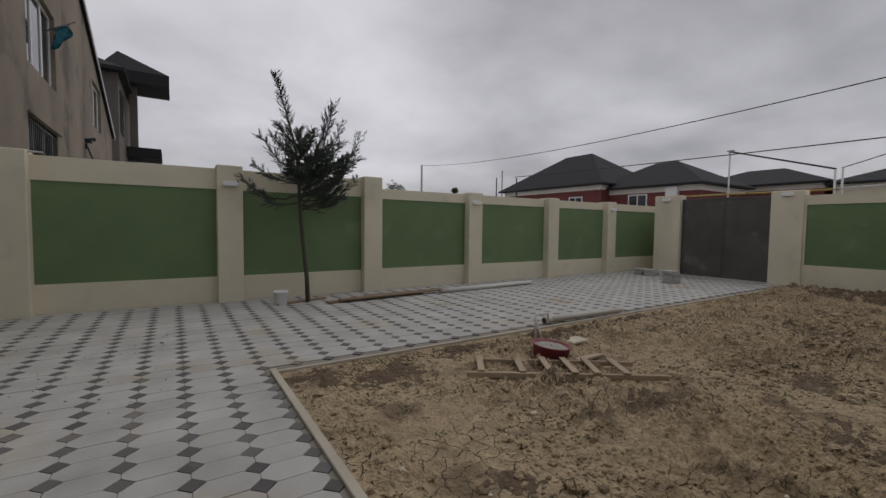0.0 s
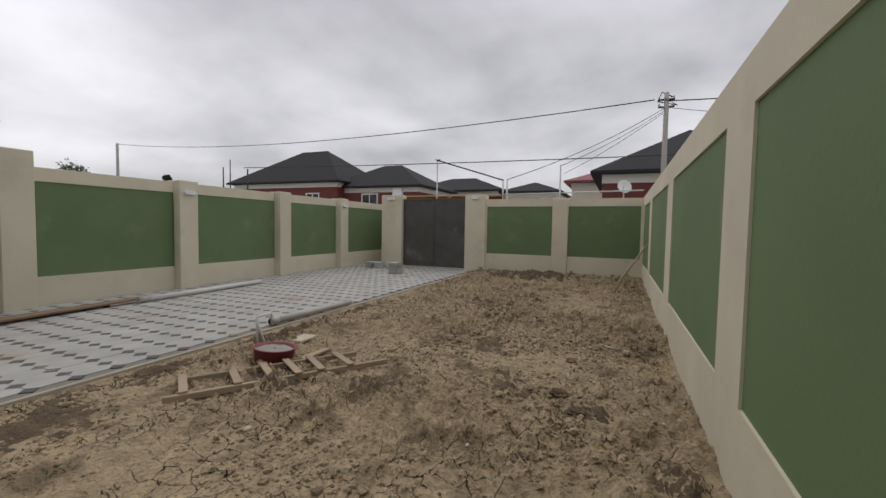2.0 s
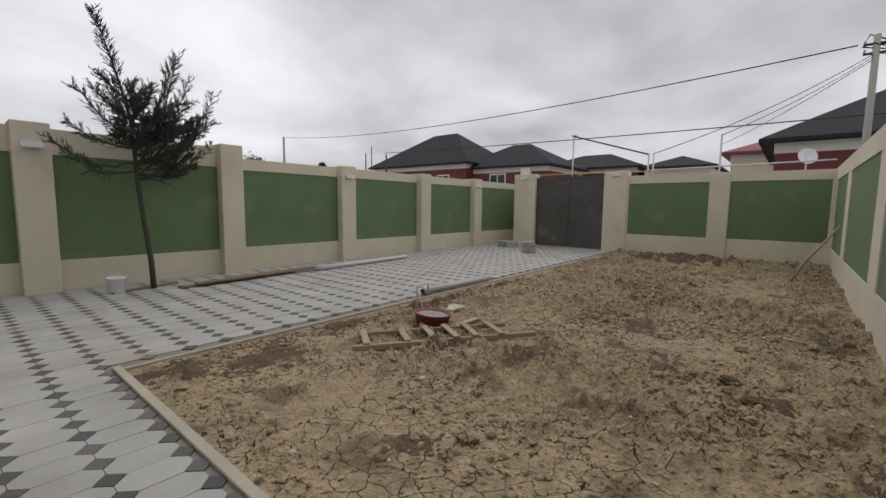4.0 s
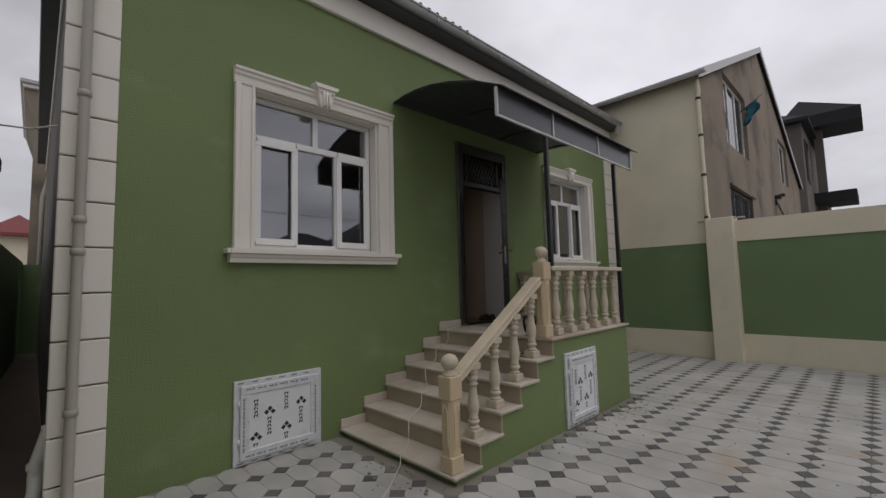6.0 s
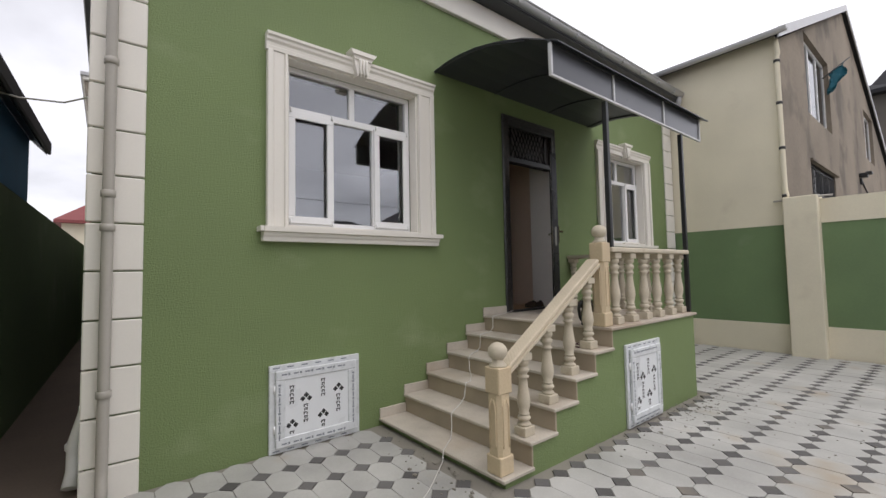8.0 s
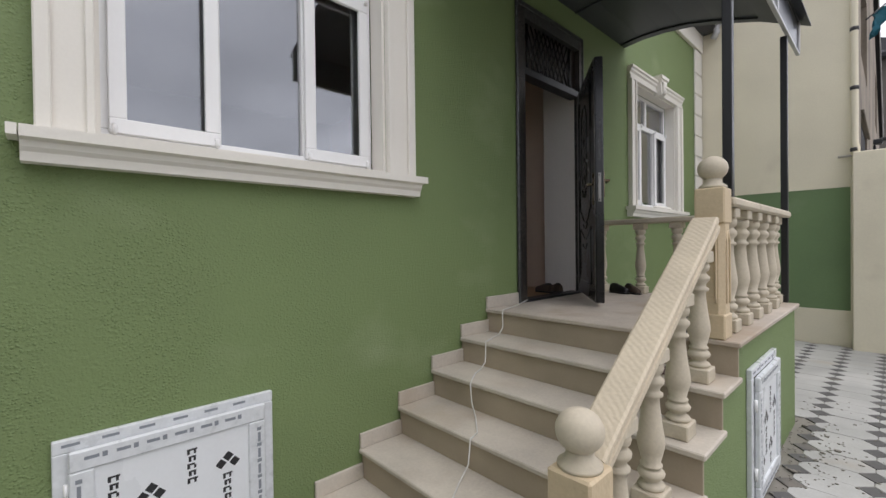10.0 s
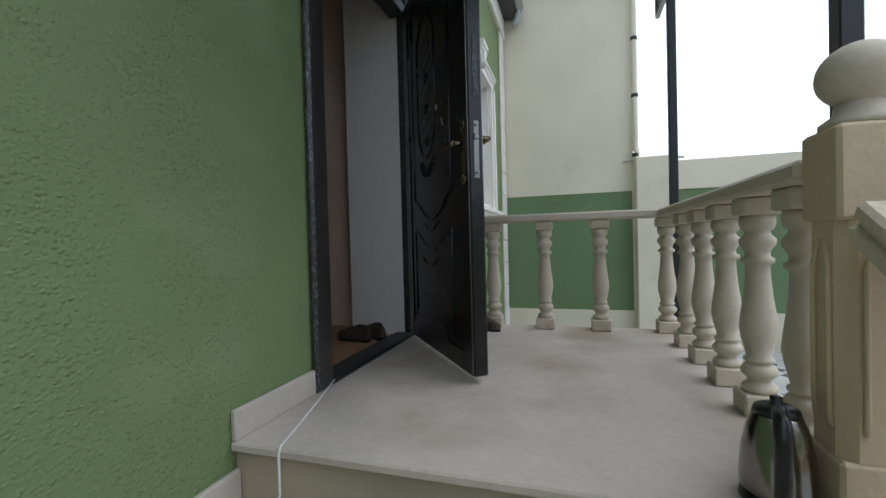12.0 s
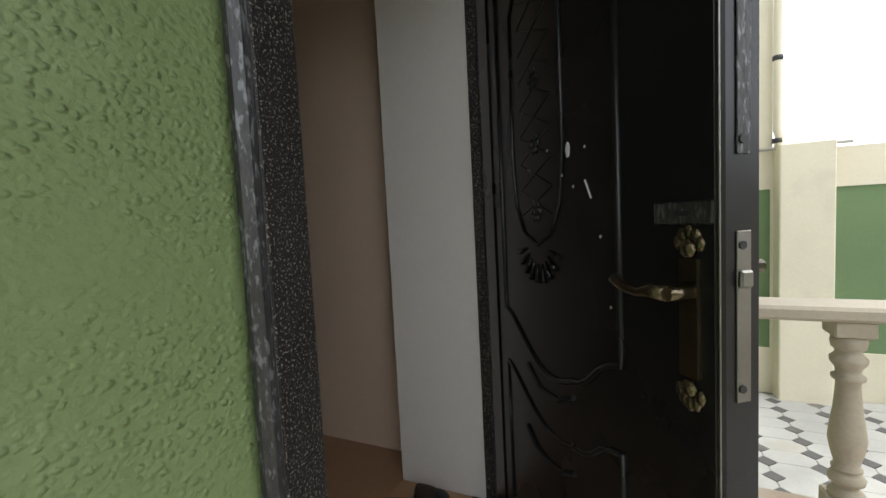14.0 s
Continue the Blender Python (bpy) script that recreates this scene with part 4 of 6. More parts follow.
def newel(m_at, h, group):
    nw = thing("newel_post", m_at, "carved beige stone newel post with a ball finial", "newel post", group)
    bm = bmesh.new()
    w = 0.075
    box(bm, -w, w, -w, w, 0.0, 0.14, 0.008)
    box(bm, -w, w, -w, w, h - 0.20, h, 0.008)
    c = 0.03
    ring = [(-w + c, -w), (w - c, -w), (w, -w + c), (w, w - c), (w - c, w), (-w + c, w), (-w, w - c), (-w, -w + c)]
    s = 0.93
    ring = [(x * s, y * s) for x, y in ring]
    prism(bm, ring, "z", 0.1402, h - 0.2002)
    part("shaft", bm, STONE_YELLOW, nw)
    for k in range(4):
        a = Matrix.Rotation(k * math.pi / 2, 4, "Z")
        q = bmesh.new()
        for x in (-0.03, 0.03):
            tube(q, [(x, -w * s, 0.20), (x, -w * s - 0.004, 0.23), (x, -w * s - 0.004, h - 0.30), (x * 0.3, -w * s, h - 0.24)], 0.006, 6)
        bmesh.ops.transform(q, matrix=a, verts=q.verts)
        part("fluting", q, STONE_YELLOW, nw)
    pr = [(0.070, 0.0), (0.070, 0.012), (0.046, 0.03), (0.043, 0.05)]
    R, cz = 0.076, 0.113
    pr += [(R * math.sin(a), cz - R * 0.92 * math.cos(a)) for a in [radians(30 + 10 * i) for i in range(15)]] + [(0.004, cz + R * 0.92)]
    part("ball_finial", lathe(bmesh.new(), [(r, z + h + 0.0005) for r, z in pr], 24), STONE, nw, "stone ball finial")
    return nw


BX = 1.665
newel((BX + 0.02, 2.585, STEPS_Z[0] + 0.0005), 0.80, "stair newels")
newel((BX - 0.006, 4.135, PZ + 0.0005), 0.845, "stair newels")
stair_rail = thing("stair_balustrade", (BX - 0.012, 2.68, 0), "beige stone stair balustrade with turned balusters", "balustrade")
sl = math.atan2(0.83, 1.36)
sr = bmesh.new()
hw = 0.067
prism(sr, [(-hw, 0.0), (hw, 0.0), (hw, 0.03), (hw - 0.012, 0.036), (hw - 0.012, 0.05), (hw, 0.056), (hw, 0.078), (hw - 0.01, 0.087), (-hw + 0.01, 0.087), (-hw, 0.078), (-hw, 0.056), (-hw + 0.012, 0.05), (-hw + 0.012, 0.036), (-hw, 0.03)], "y", -0.02, 1.60)
bmesh.ops.transform(sr, matrix=Matrix.Translation((0, 0, 0.80)) @ Matrix.Rotation(sl, 4, "X"), verts=sr.verts)
for v in sr.verts:
    v.co.y = min(max(v.co.y, 0.0), 1.352)
part("handrail", sr, STONE_SAWN, stair_rail, "broad sawn stone handrail")
for i, y in enumerate((2.91, 3.235, 3.565, 3.885)):
    zb = STEPS_Z[i + 1] + 0.0005
    h = 0.80 + (y - 2.68) * math.tan(sl) - zb - 0.012
    b = part("baluster", baluster(h), STONE, stair_rail)
    b.location = (0, y - 2.68, zb)
landing = thing("landing_balustrade", (0, 0, PZ), "beige stone balustrade round the landing", "balustrade")
bal = mesh_of("baluster", baluster(0.745), STONE)
spots = [(BX + 0.003, 4.385 + 0.316 * i) for i in range(5)] + [(BX - 0.03, 6.02)] + [(x, 6.02) for x in (0.50, 0.865, 1.23)]
for x, y in spots:
    b = new("baluster", bal)
    b.parent, b.location = landing, (x, y, 0.0005)
part("top_rail", boxes((BX - 0.085, BX + 0.085, 4.228, 6.12, 0.7465, 0.80), bevel=0.012), STONE, landing)
part("top_rail", boxes((0.002, BX - 0.0855, 5.935, 6.12, 0.7465, 0.80), bevel=0.012), STONE, landing)
b = new("half_baluster", bal)
b.parent, b.location = landing, (0.068, 6.02, 0.0005)


# ---- hatches ----
def hatch(m, w, h, label):
    o = thing("access_hatch", m, label, "hatch", "access hatches")
    part("outer_frame", frame_bars(bmesh.new(), 0, w, 0, h, 0.055, 0.001, 0.03, 0.004), FILM_GREY, o, "film-covered white frame")
    sash = part("hatch_door", frame_bars(bmesh.new(), 0.05, w - 0.05, 0.05, h - 0.05, 0.085, 0.0305, 0.06, 0.006), FILM_GREY, o, "film-covered white sash")
    part("panel", boxes((0.015, 0.048, 0.12, w - 0.12, 0.12, h - 0.12)), FILM, sash, "white film-covered panel with black marks")
    ink = bmesh.new()
    bars = bmesh.new()
    sp = [(0.32, 0.60, 1), (0.58, 0.26, 1), (0.82, 0.66, 1), (0.12, 0.20, 1), (0.58, 0.98, 0), (0.12, 0.95, 0)]
    pw, ph = w - 0.24, h - 0.24
    for u, v, d in sp:
        cy, cz = 0.12 + pw * u, 0.12 + ph * v
        if d:
            for dy, dz in ((0.004, 0.032), (-0.030, 0.002), (0.034, -0.002)):
                prism(ink, [(cy + dy - 0.026, cz + dz), (cy + dy, cz + dz - 0.026), (cy + dy + 0.026, cz + dz), (cy + dy, cz + dz + 0.026)], "x", 0.0481, 0.0488)
        for k in range(5):
            z = cz - 0.050 - 0.035 * k
            if z > 0.16:
                wide = 0.016 if k in (1, 3) else 0.022
                box(ink, 0.0481, 0.0488, cy - wide, cy + wide - 0.012 * (k == 2), z - 0.009, z)
                box(ink, 0.0481, 0.0488, cy - wide, cy - wide + 0.012, z - 0.026, z - 0.0092)
                box(ink, 0.0481, 0.0488, cy + wide * 0.3, cy + wide * 0.3 + 0.010, z - 0.026, z - 0.0092)
    tagged(part("black_mark", ink, INK_SHADE, sash), kind="stuff")
    for k in range(6):
        for z in (0.075, h - 0.092):
            y = 0.10 + (w - 0.24) * k / 6
            box(bars, 0.0601, 0.0606, y, y + 0.05, z, z + 0.014)
            box(bars, 0.0601, 0.0606, y + 0.06, y + 0.078, z - 0.004, z + 0.018)
        for y in (0.075, w - 0.09):
            z = 0.12 + (h - 0.28) * k / 6
            box(bars, 0.0601, 0.0606, y, y + 0.014, z, z + 0.05)
            box(bars, 0.0601, 0.0606, y - 0.004, y + 0.018, z + 0.06, z + 0.078)
        for z in (0.016, h - 0.03):
            y = 0.03 + (w - 0.1) * k / 6
            box(bars, 0.0301, 0.0306, y, y + 0.06, z, z + 0.012)
    tagged(part("grey_print", bars, INK_GREY, sash), kind="stuff")
    for z in (0.18, h - 0.25):
        part("hinge", tube(bmesh.new(), [(0.04, 0.042, z), (0.04, 0.042, z + 0.07)], 0.009, 8), PVC, o)
    return o


hatch(Matrix.Translation((0.0, 1.36, 0.0)), 0.89, 0.785, "white film-covered access hatch in the green house wall")
hatch(Matrix.Translation((SX, 4.31, 0.0)), 0.74, 0.83, "white film-covered access hatch in the stair side")

# ---- small things on the landing ----
ket = thing("electric_kettle", pose(1.50, 4.135, PZ + 0.001, 0, 0, -16) @ Matrix.Scale(0.94, 4), "steel electric kettle with a black handle on the landing", "kettle")
part("power_base", lathe(bmesh.new(), [(0.075, 0.0), (0.08, 0.005), (0.078, 0.02), (0.06, 0.024)], 28), BLACK_PLASTIC, ket)
part("body", lathe(bmesh.new(), [(0.072, 0.0245), (0.078, 0.035), (0.080, 0.06), (0.074, 0.13), (0.062, 0.19), (0.052, 0.215), (0.05, 0.222)], 32), KETTLE_STEEL, ket, "polished steel body")
part("lid", lathe(bmesh.new(), [(0.05, 0.2225), (0.046, 0.234), (0.028, 0.243), (0.012, 0.246), (0.014, 0.26), (0.008, 0.264)], 28), BLACK_PLASTIC, ket)
hb = bmesh.new()
tube(hb, [(0, -0.045, 0.232), (0, -0.075, 0.25), (0, -0.115, 0.235), (0, -0.128, 0.18), (0, -0.118, 0.11), (0, -0.100, 0.06), (0, -0.078, 0.05)], [0.014, 0.017, 0.018, 0.017, 0.017, 0.016, 0.014], 10)
part("handle", hb, BLACK_PLASTIC, ket, "black plastic handle")
sp = bmesh.new()
prism(sp, [(-0.022, 0.22), (0.022, 0.22), (0.0, 0.165)], "y", 0.045, 0.082)
part("spout", sp, STEEL, ket)
cord = bmesh.new()
tube(cord, [(1.53, 4.06, 1.04), (1.54, 4.05, 1.04), (1.545, 4.035, 1.03), (1.54, 4.03, 0.93), (1.52, 4.00, 0.87), (1.45, 3.96, 0.848), (1.41, 3.90, 0.848), (1.47, 3.84, 0.848), (1.59, 3.82, 0.848), (1.58, 3.88, 0.848), (1.57, 3.95, 0.849), (1.49, 3.93, 0.853), (1.47, 3.87, 0.854), (1.55, 3.81, 0.852), (1.60, 3.80, 0.848)], 0.004, 6)
tagged(new("power_cord", mesh_of("power_cord", cord, CABLE_RED)), "loose maroon power cord coiled on the step", "cord")
c2 = bmesh.new()
pts = [(0.04, 4.61, 1.056), (0.09, 4.40, 1.037), (0.15, 4.20, 1.037), (0.19, 4.06, 1.037), (0.195, 4.045, 1.02), (0.20, 4.04, 0.90), (0.19, 4.0, 0.845), (0.22, 3.9, 0.845), (0.28, 3.74, 0.845),
       (0.285, 3.733, 0.82), (0.29, 3.72, 0.70), (0.28, 3.68, 0.653), (0.32, 3.58, 0.653), (0.41, 3.44, 0.653), (0.42, 3.42, 0.63), (0.45, 3.40, 0.52), (0.52, 3.36, 0.461), (0.68, 3.2, 0.461), (0.71, 3.11, 0.461),
       (0.715, 3.10, 0.44), (0.72, 3.08, 0.33), (0.73, 3.0, 0.269), (0.84, 2.82, 0.269), (0.85, 2.795, 0.25), (0.87, 2.78, 0.14), (0.95, 2.70, 0.077), (1.10, 2.49, 0.077), (1.11, 2.48, 0.05), (1.14, 2.45, 0.007),
       (1.34, 2.21, 0.007), (1.446, 2.076, 0.007), (1.75, 1.6, 0.007)]
tube(c2, pts, 0.0045, 6)
ext = tagged(new("extension_cable", mesh_of("extension_cable", c2, CABLE_WHITE)), "white cable running from the door down the steps", "cable")


def shoe(m, label, group, material):
    s = thing("shoe", m, label, "shoe", group)
    so = bmesh.new()
    out = [(-0.12, 0.0), (-0.11, 0.034), (-0.04, 0.030), (0.04, 0.042), (0.11, 0.036), (0.14, 0.0), (0.11, -0.036), (0.04, -0.045), (-0.04, -0.032), (-0.11, -0.034)]
    prism(so, out, "z", 0.0, 0.02)
    part("sole", so, BLACK_PLASTIC, s)
    up = bmesh.new()
    rings = []
    for x, w, h in ((-0.115, 0.026, 0.07), (-0.08, 0.034, 0.085), (-0.02, 0.034, 0.08), (0.03, 0.038, 0.068), (0.08, 0.036, 0.05), (0.125, 0.02, 0.035)):
        rings.append([up.verts.new((x, w * math.cos(a), 0.0205 + h * max(0, math.sin(a)))) for a in [math.pi * k / 8 for k in range(9)]])
    for a, b in zip(rings, rings[1:]):
        for k in range(8):
            f = up.faces.new((a[k], a[k + 1], b[k + 1], b[k]))
            f.smooth = True
    up.faces.new(rings[0])
    up.faces.new(rings[-1])
    part("upper", up, material, s)
    # no hollow modelled: a black cap carries the shoe's inner shade as colour
    op = bmesh.new()
    bmesh.ops.create_icosphere(op, subdivisions=2, radius=0.03, matrix=Matrix.Translation((-0.055, 0, 0.098)) @ Matrix.Diagonal((1.5, 0.8, 0.35, 1)))
    part("opening", op, INK_SHADE, s, "black cap with the shade of the shoe opening")
    return s


shoe(pose(-0.30, 5.40, PZ + 0.001, 0, 0, 170), "brown suede slip-on shoe inside the doorway", "shoes in the doorway", SHOE)
shoe(pose(-0.22, 5.50, PZ + 0.001, 0, 0, 150), "brown suede slip-on shoe inside the doorway", "shoes in the doorway", SHOE)
shoe(pose(0.34, 5.85, PZ + 0.001, 0, 0, -20), "dark shoe standing by the balustrade", "shoes by the balustrade", BLACK_PLASTIC)
shoe(pose(0.46, 5.90, PZ + 0.001, 0, 0, -35), "dark shoe standing by the balustrade", "shoes by the balustrade", SHOE)

# ---- neighbour house with the gable ----
NX = 1.95
nb = thing("neighbour_house", (NX, WL, 0), "large two-storey neighbour house with an unpainted render gable", "house")
apex_y, eave_z, apex_z, deep = 8.1, 5.95, 9.55, 16.0
nwin = [(2.5, 5.2, 5.05, 6.95), (2.4, 5.15, 2.55, 3.92), (11.4, 13.6, 5.4, 7.2)]
part("gable_wall", holed(bmesh.new(), 0.2, 17.4, 0.0, eave_z, [w for w in nwin if w[3] < eave_z] + [(2.5, 5.2, 5.05, eave_z + 1), (11.4, 13.6, 5.4, eave_z + 1)], on_x, 0.0, -0.3), PLASTER_GREY, nb, "stained unpainted render wall")
gb = bmesh.new()
zs = lambda y: eave_z + (apex_z - eave_z) * (y / apex_y if y < apex_y else (17.5 - y) / (17.5 - apex_y))
prism(gb, [(0.2, eave_z + 0.0005), (2.5, eave_z + 0.0005), (2.5, 6.95), (5.2, 6.95), (5.2, eave_z + 0.0005), (11.4, eave_z + 0.0005), (11.4, 7.2), (13.6, 7.2), (13.6, eave_z + 0.0005), (17.3, eave_z + 0.0005), (apex_y, apex_z - 0.05)], "x", -0.3, 0.0)
part("gable_top", gb, PLASTER_GREY, nb)
sw = holed(bmesh.new(), -deep, 0.0, -0.1, eave_z, [(-deep + 0.5, -0.02, 0.53, 2.36)], on_y, 0.0, 0.2)
part("side_wall", sw, CREAM, nb, "cream painted side wall")
part("green_band", boxes((-deep + 0.5, -0.02, 0.006, 0.15, 0.53, 2.36)), GREEN_WALL, nb, "green painted band")
rf = bmesh.new()
ov = 0.10
for y0, y1 in ((-0.22, apex_y), (17.6, apex_y)):
    a, b = zs(0) - 0.12 if y0 < 1 else zs(17.4) - 0.08, apex_z
    lo = [(y0, a + 0.02), (y1, b + 0.02), (y1, b + 0.12), (y0, a + 0.12)]
    prism(rf, lo, "x", -deep, ov)
part("roof", rf, FAR_ROOF, nb, "dark sheet roof")
vb = bmesh.new()
for y0, y1 in ((-0.25, apex_y), (17.65, apex_y)):
    a, b = zs(0) - 0.16 if y0 < 1 else zs(17.4) - 0.12, apex_z - 0.04
    prism(vb, [(y0, a), (y1, b), (y1, b + 0.20), (y0, a + 0.20)], "x", ov + 0.001, ov + 0.03)
part("verge_board", vb, GUTTER, nb, "grey metal verge board")
eg = bmesh.new()
prism(eg, [(y - ex - 0.28, z + 5.80) for y, z in prof[:11]] + [(y - ex - 0.28, z + 5.80) for y, z in prof[11:]], "x", -deep, 0.25)
part("gutter", eg, GUTTER, nb)


def far_window(parent, put, u0, u1, v0, v1, lights, grille=False):
    """A white window set back in its opening; put(u, v, w) gives the place, w into the wall."""
    fr = bmesh.new()

    def slab(bm, a, b, c, d, w0, w1):
        p, q = put(a, c, w0), put(b, d, w1)
        box(bm, min(p[0], q[0]), max(p[0], q[0]), min(p[1], q[1]), max(p[1], q[1]), c, d)
    t = 0.07
    step = (u1 - u0 - t) / lights
    holed(fr, u0, u1, v0, v1, [(u0 + step * i + t, u0 + step * (i + 1), v0 + t, v1 - t) for i in range(lights)], put, -0.16, -0.10)
    bmesh.ops.remove_doubles(fr, verts=fr.verts, dist=0.0001)
    wd = part("window", fr, PVC, parent)
    pane = bmesh.new()
    slab(pane, u0 + 0.01, u1 - 0.01, v0 + 0.01, v1 - 0.01, -0.14, -0.125)
    part("pane", pane, FAR_GLASS, wd)
    if grille:
        gl = bmesh.new()
        k = int((u1 - u0) / 0.16)
        for i in range(k + 1):
            u = u0 + (u1 - u0) * i / k
            tube(gl, [put(u, v0, -0.04), put(u, v1, -0.04)], 0.012, 5)
        for v in (v0 + 0.1, (v0 + v1) / 2, v1 - 0.1):
            tube(gl, [put(u0, v, -0.04), put(u1, v, -0.04)], 0.012, 5)
        part("grille", gl, BLACK, wd, "black iron window grille")
    return wd


FAR_GLASS = bpy.data.materials.new("far_dark_glass")
FAR_GLASS.use_nodes = True
g = FAR_GLASS.node_tree.nodes["Principled BSDF"]
g.inputs["Base Color"].default_value = (0.03, 0.035, 0.04, 1)
g.inputs["Roughness"].default_value = 0.06
put_n = lambda u, v, w: (w, u, v)
far_window(nb, put_n, 2.5, 5.2, 5.05, 6.94, 3)
far_window(nb, put_n, 2.4, 5.15, 2.55, 3.92, 3, True)
far_window(nb, put_n, 11.4, 13.6, 5.4, 7.19, 2)
part("lintel", boxes((0.0005, 0.05, 2.4, 5.5, 3.93, 3.99), bevel=0.01), PLASTER_GREY, nb)
part("flag_pole", tube(bmesh.new(), [(0.02, 4.25, 6.3), (0.42, 5.25, 7.0)], 0.016, 6), CABLE_DARK, nb)
fb = bmesh.new()
rows = []
for i in range(7):
    t = 0.2 + 0.62 * i / 6
    p = Vector((0.02, 4.25, 6.3)).lerp(Vector((0.42, 5.25, 7.0)), t)
    rows.append([fb.verts.new(p + Vector((0.05 * math.sin(i * 1.7 + k), 0.06 * math.sin(i * 2.1 + k * 1.3), -0.105 * k * (1 - 0.06 * i)))) for k in range(6)])
for a, b in zip(rows, rows[1:]):
    for k in range(5):
        fb.faces.new((a[k], a[k + 1], b[k + 1], b[k])).smooth = True
bmesh.ops.solidify(fb, geom=fb.faces[:], thickness=0.01)
part("flag", fb, FLAG, nb, "plain teal-blue flag cloth")
part("floodlight", boxes((0.0, 0.20, 9.3, 9.55, 4.42, 4.56), (0.0, 0.06, 9.4, 9.5, 4.2, 4.41), (0.14, 0.3, 9.35, 9.6, 4.5, 4.6), bevel=0.02), BLACK, nb)
part("wall_cable", tube(bmesh.new(), [(0.02, 9.7, 4.35), (0.02, 12.5, 3.6), (0.02, 16.5, 3.1)], 0.02, 5), CABLE_DARK, nb)
dp = downpipe("downpipe", NX + 0.03, WL - 0.06, 2.80, 5.85, 0.042, "cream downpipe with dark clamps on the neighbour house corner", (2.86, 3.75, 4.6, 5.4), (0.0, 0.0), (0.0, 0.0), CREAM, CABLE_DARK)
hp = tube(bmesh.new(), [(1.80, 9.91, 2.80), (2.0, 9.905, 2.805), (2.35, 9.91, 2.815), (2.62, 9.92, 2.81)], 0.018, 8)
tube(hp, [(2.33, 9.91, 2.815), (2.45, 9.912, 2.818)], 0.03, 8)
tagged(new("water_pipe", mesh_of("water_pipe", hp, PIPE_GREY)), "thin grey pipe lying on the wall top", "pipe")

# house behind it with the hipped porch roof
n2 = thing("grey_house", (0.6, 28.6, 0), "dark grey two-storey house with a deep hipped porch roof", "house")
part("wall", boxes((-8, 1.55, 0, 9.0, 0, 9.6)), DARK_BRICK, n2)
part("wall", boxes((-8, 2.0, 5.5, 8.95, 0, 6.1)), DARK_BRICK, n2)


def hip(bm, x0, x1, y0, y1, z0, z1, th=0.18, ridge=None):
    """A hipped roof over a rectangle; ridge: (xa, ya, xb, yb), else along the longer side."""
    if ridge is None:
        h = min(x1 - x0, y1 - y0) / 2
        ridge = (x0 + h, (y0 + y1) / 2, x1 - h, (y0 + y1) / 2) if x1 - x0 > y1 - y0 else ((x0 + x1) / 2, y0 + h, (x0 + x1) / 2, y1 - h)
    c = [(x0, y0), (x1, y0), (x1, y1), (x0, y1)]
    lo = [bm.verts.new((x, y, z0)) for x, y in c]
    hi = [bm.verts.new((x, y, z0 + th)) for x, y in c]
    ra, rb_ = bm.verts.new((ridge[0], ridge[1], z1)), bm.verts.new((ridge[2] + 1e-3, ridge[3] + 1e-3, z1))
    along_x = abs(ridge[2] - ridge[0]) > abs(ridge[3] - ridge[1])
    fs = [bm.faces.new(lo)]
    for i in range(4):
        fs.append(bm.faces.new((lo[i], lo[(i + 1) % 4], hi[(i + 1) % 4], hi[i])))
    if along_x:
        fs += [bm.faces.new((hi[0], hi[1], rb_, ra)), bm.faces.new((hi[1], hi[2], rb_)), bm.faces.new((hi[2], hi[3], ra, rb_)), bm.faces.new((hi[3], hi[0], ra))]
    else:
        fs += [bm.faces.new((hi[0], hi[1], ra)), bm.faces.new((hi[1], hi[2], rb_, ra)), bm.faces.new((hi[2], hi[3], rb_)), bm.faces.new((hi[3], hi[0], ra, rb_))]
    bmesh.ops.recalc_face_normals(bm, faces=fs)
    return bm


part("roof", hip(bmesh.new(), -8.5, 1.9, -0.5, 9.5, 9.6, 12.4), FAR_ROOF, n2)
porch = part("porch_roof", hip(bmesh.new(), 0.4, 3.85, 3.3, 6.6, 10.1, 12.2, 0.7, (1.2, 4.6, 1.4, 5.4)), FAR_ROOF, n2, "deep dark hipped porch roof")
part("ledge", boxes((1.3, 3.35, 4.0, 7.0, 5.75, 6.35), bevel=0.03), FAR_ROOF, n2)
part("column", boxes((1.75, 2.15, 4.2, 4.6, 6.36, 10.09)), DARK_BRICK, n2)
for z0 in (6.6,):
    part("window", boxes((1.551, 1.60, 0.8, 2.4, z0, z0 + 2.3), bevel=0.01), FAR_GLASS, n2)
    part("window", boxes((2.001, 2.05, 6.2, 7.8, 3.2, 5.4), bevel=0.01), FAR_GLASS, n2)

# ---- the low building beside the alley ----
low = thing("side_building", pose(-1.25, WR, 0, 0, 0, -1.8), "cream single-storey building behind the yard wall with a dark eave", "house")
part("upper_wall", boxes((0.0, 5.2, -4.0, -0.002, 2.6805, 3.355)), CREAM, low)
part("blue_wall", boxes((-1.95, -0.001, -4.0, -0.002, 2.565, 3.355)), BLUE, low, "blue painted wall")
er = bmesh.new()
prism(er, [(0.15, 3.20), (0.15, 3.39), (-4.0, 4.9), (-4.0, 4.7), (-0.001, 3.36)], "x", -2.05, 5.4)
part("eave", er, ROOF, low, "dark roof edge")
part("eave_gutter", boxes((-2.07, 5.42, 0.151, 0.19, 3.21, 3.37), bevel=0.012), ROOF, low)
aw = boxes((-11.3, -0.002, -0.2, 0.0, -0.12, 2.56))
bmesh.ops.transform(aw, matrix=pose(-1.25, WR, 0, 0, 0, -1.8), verts=aw.verts)
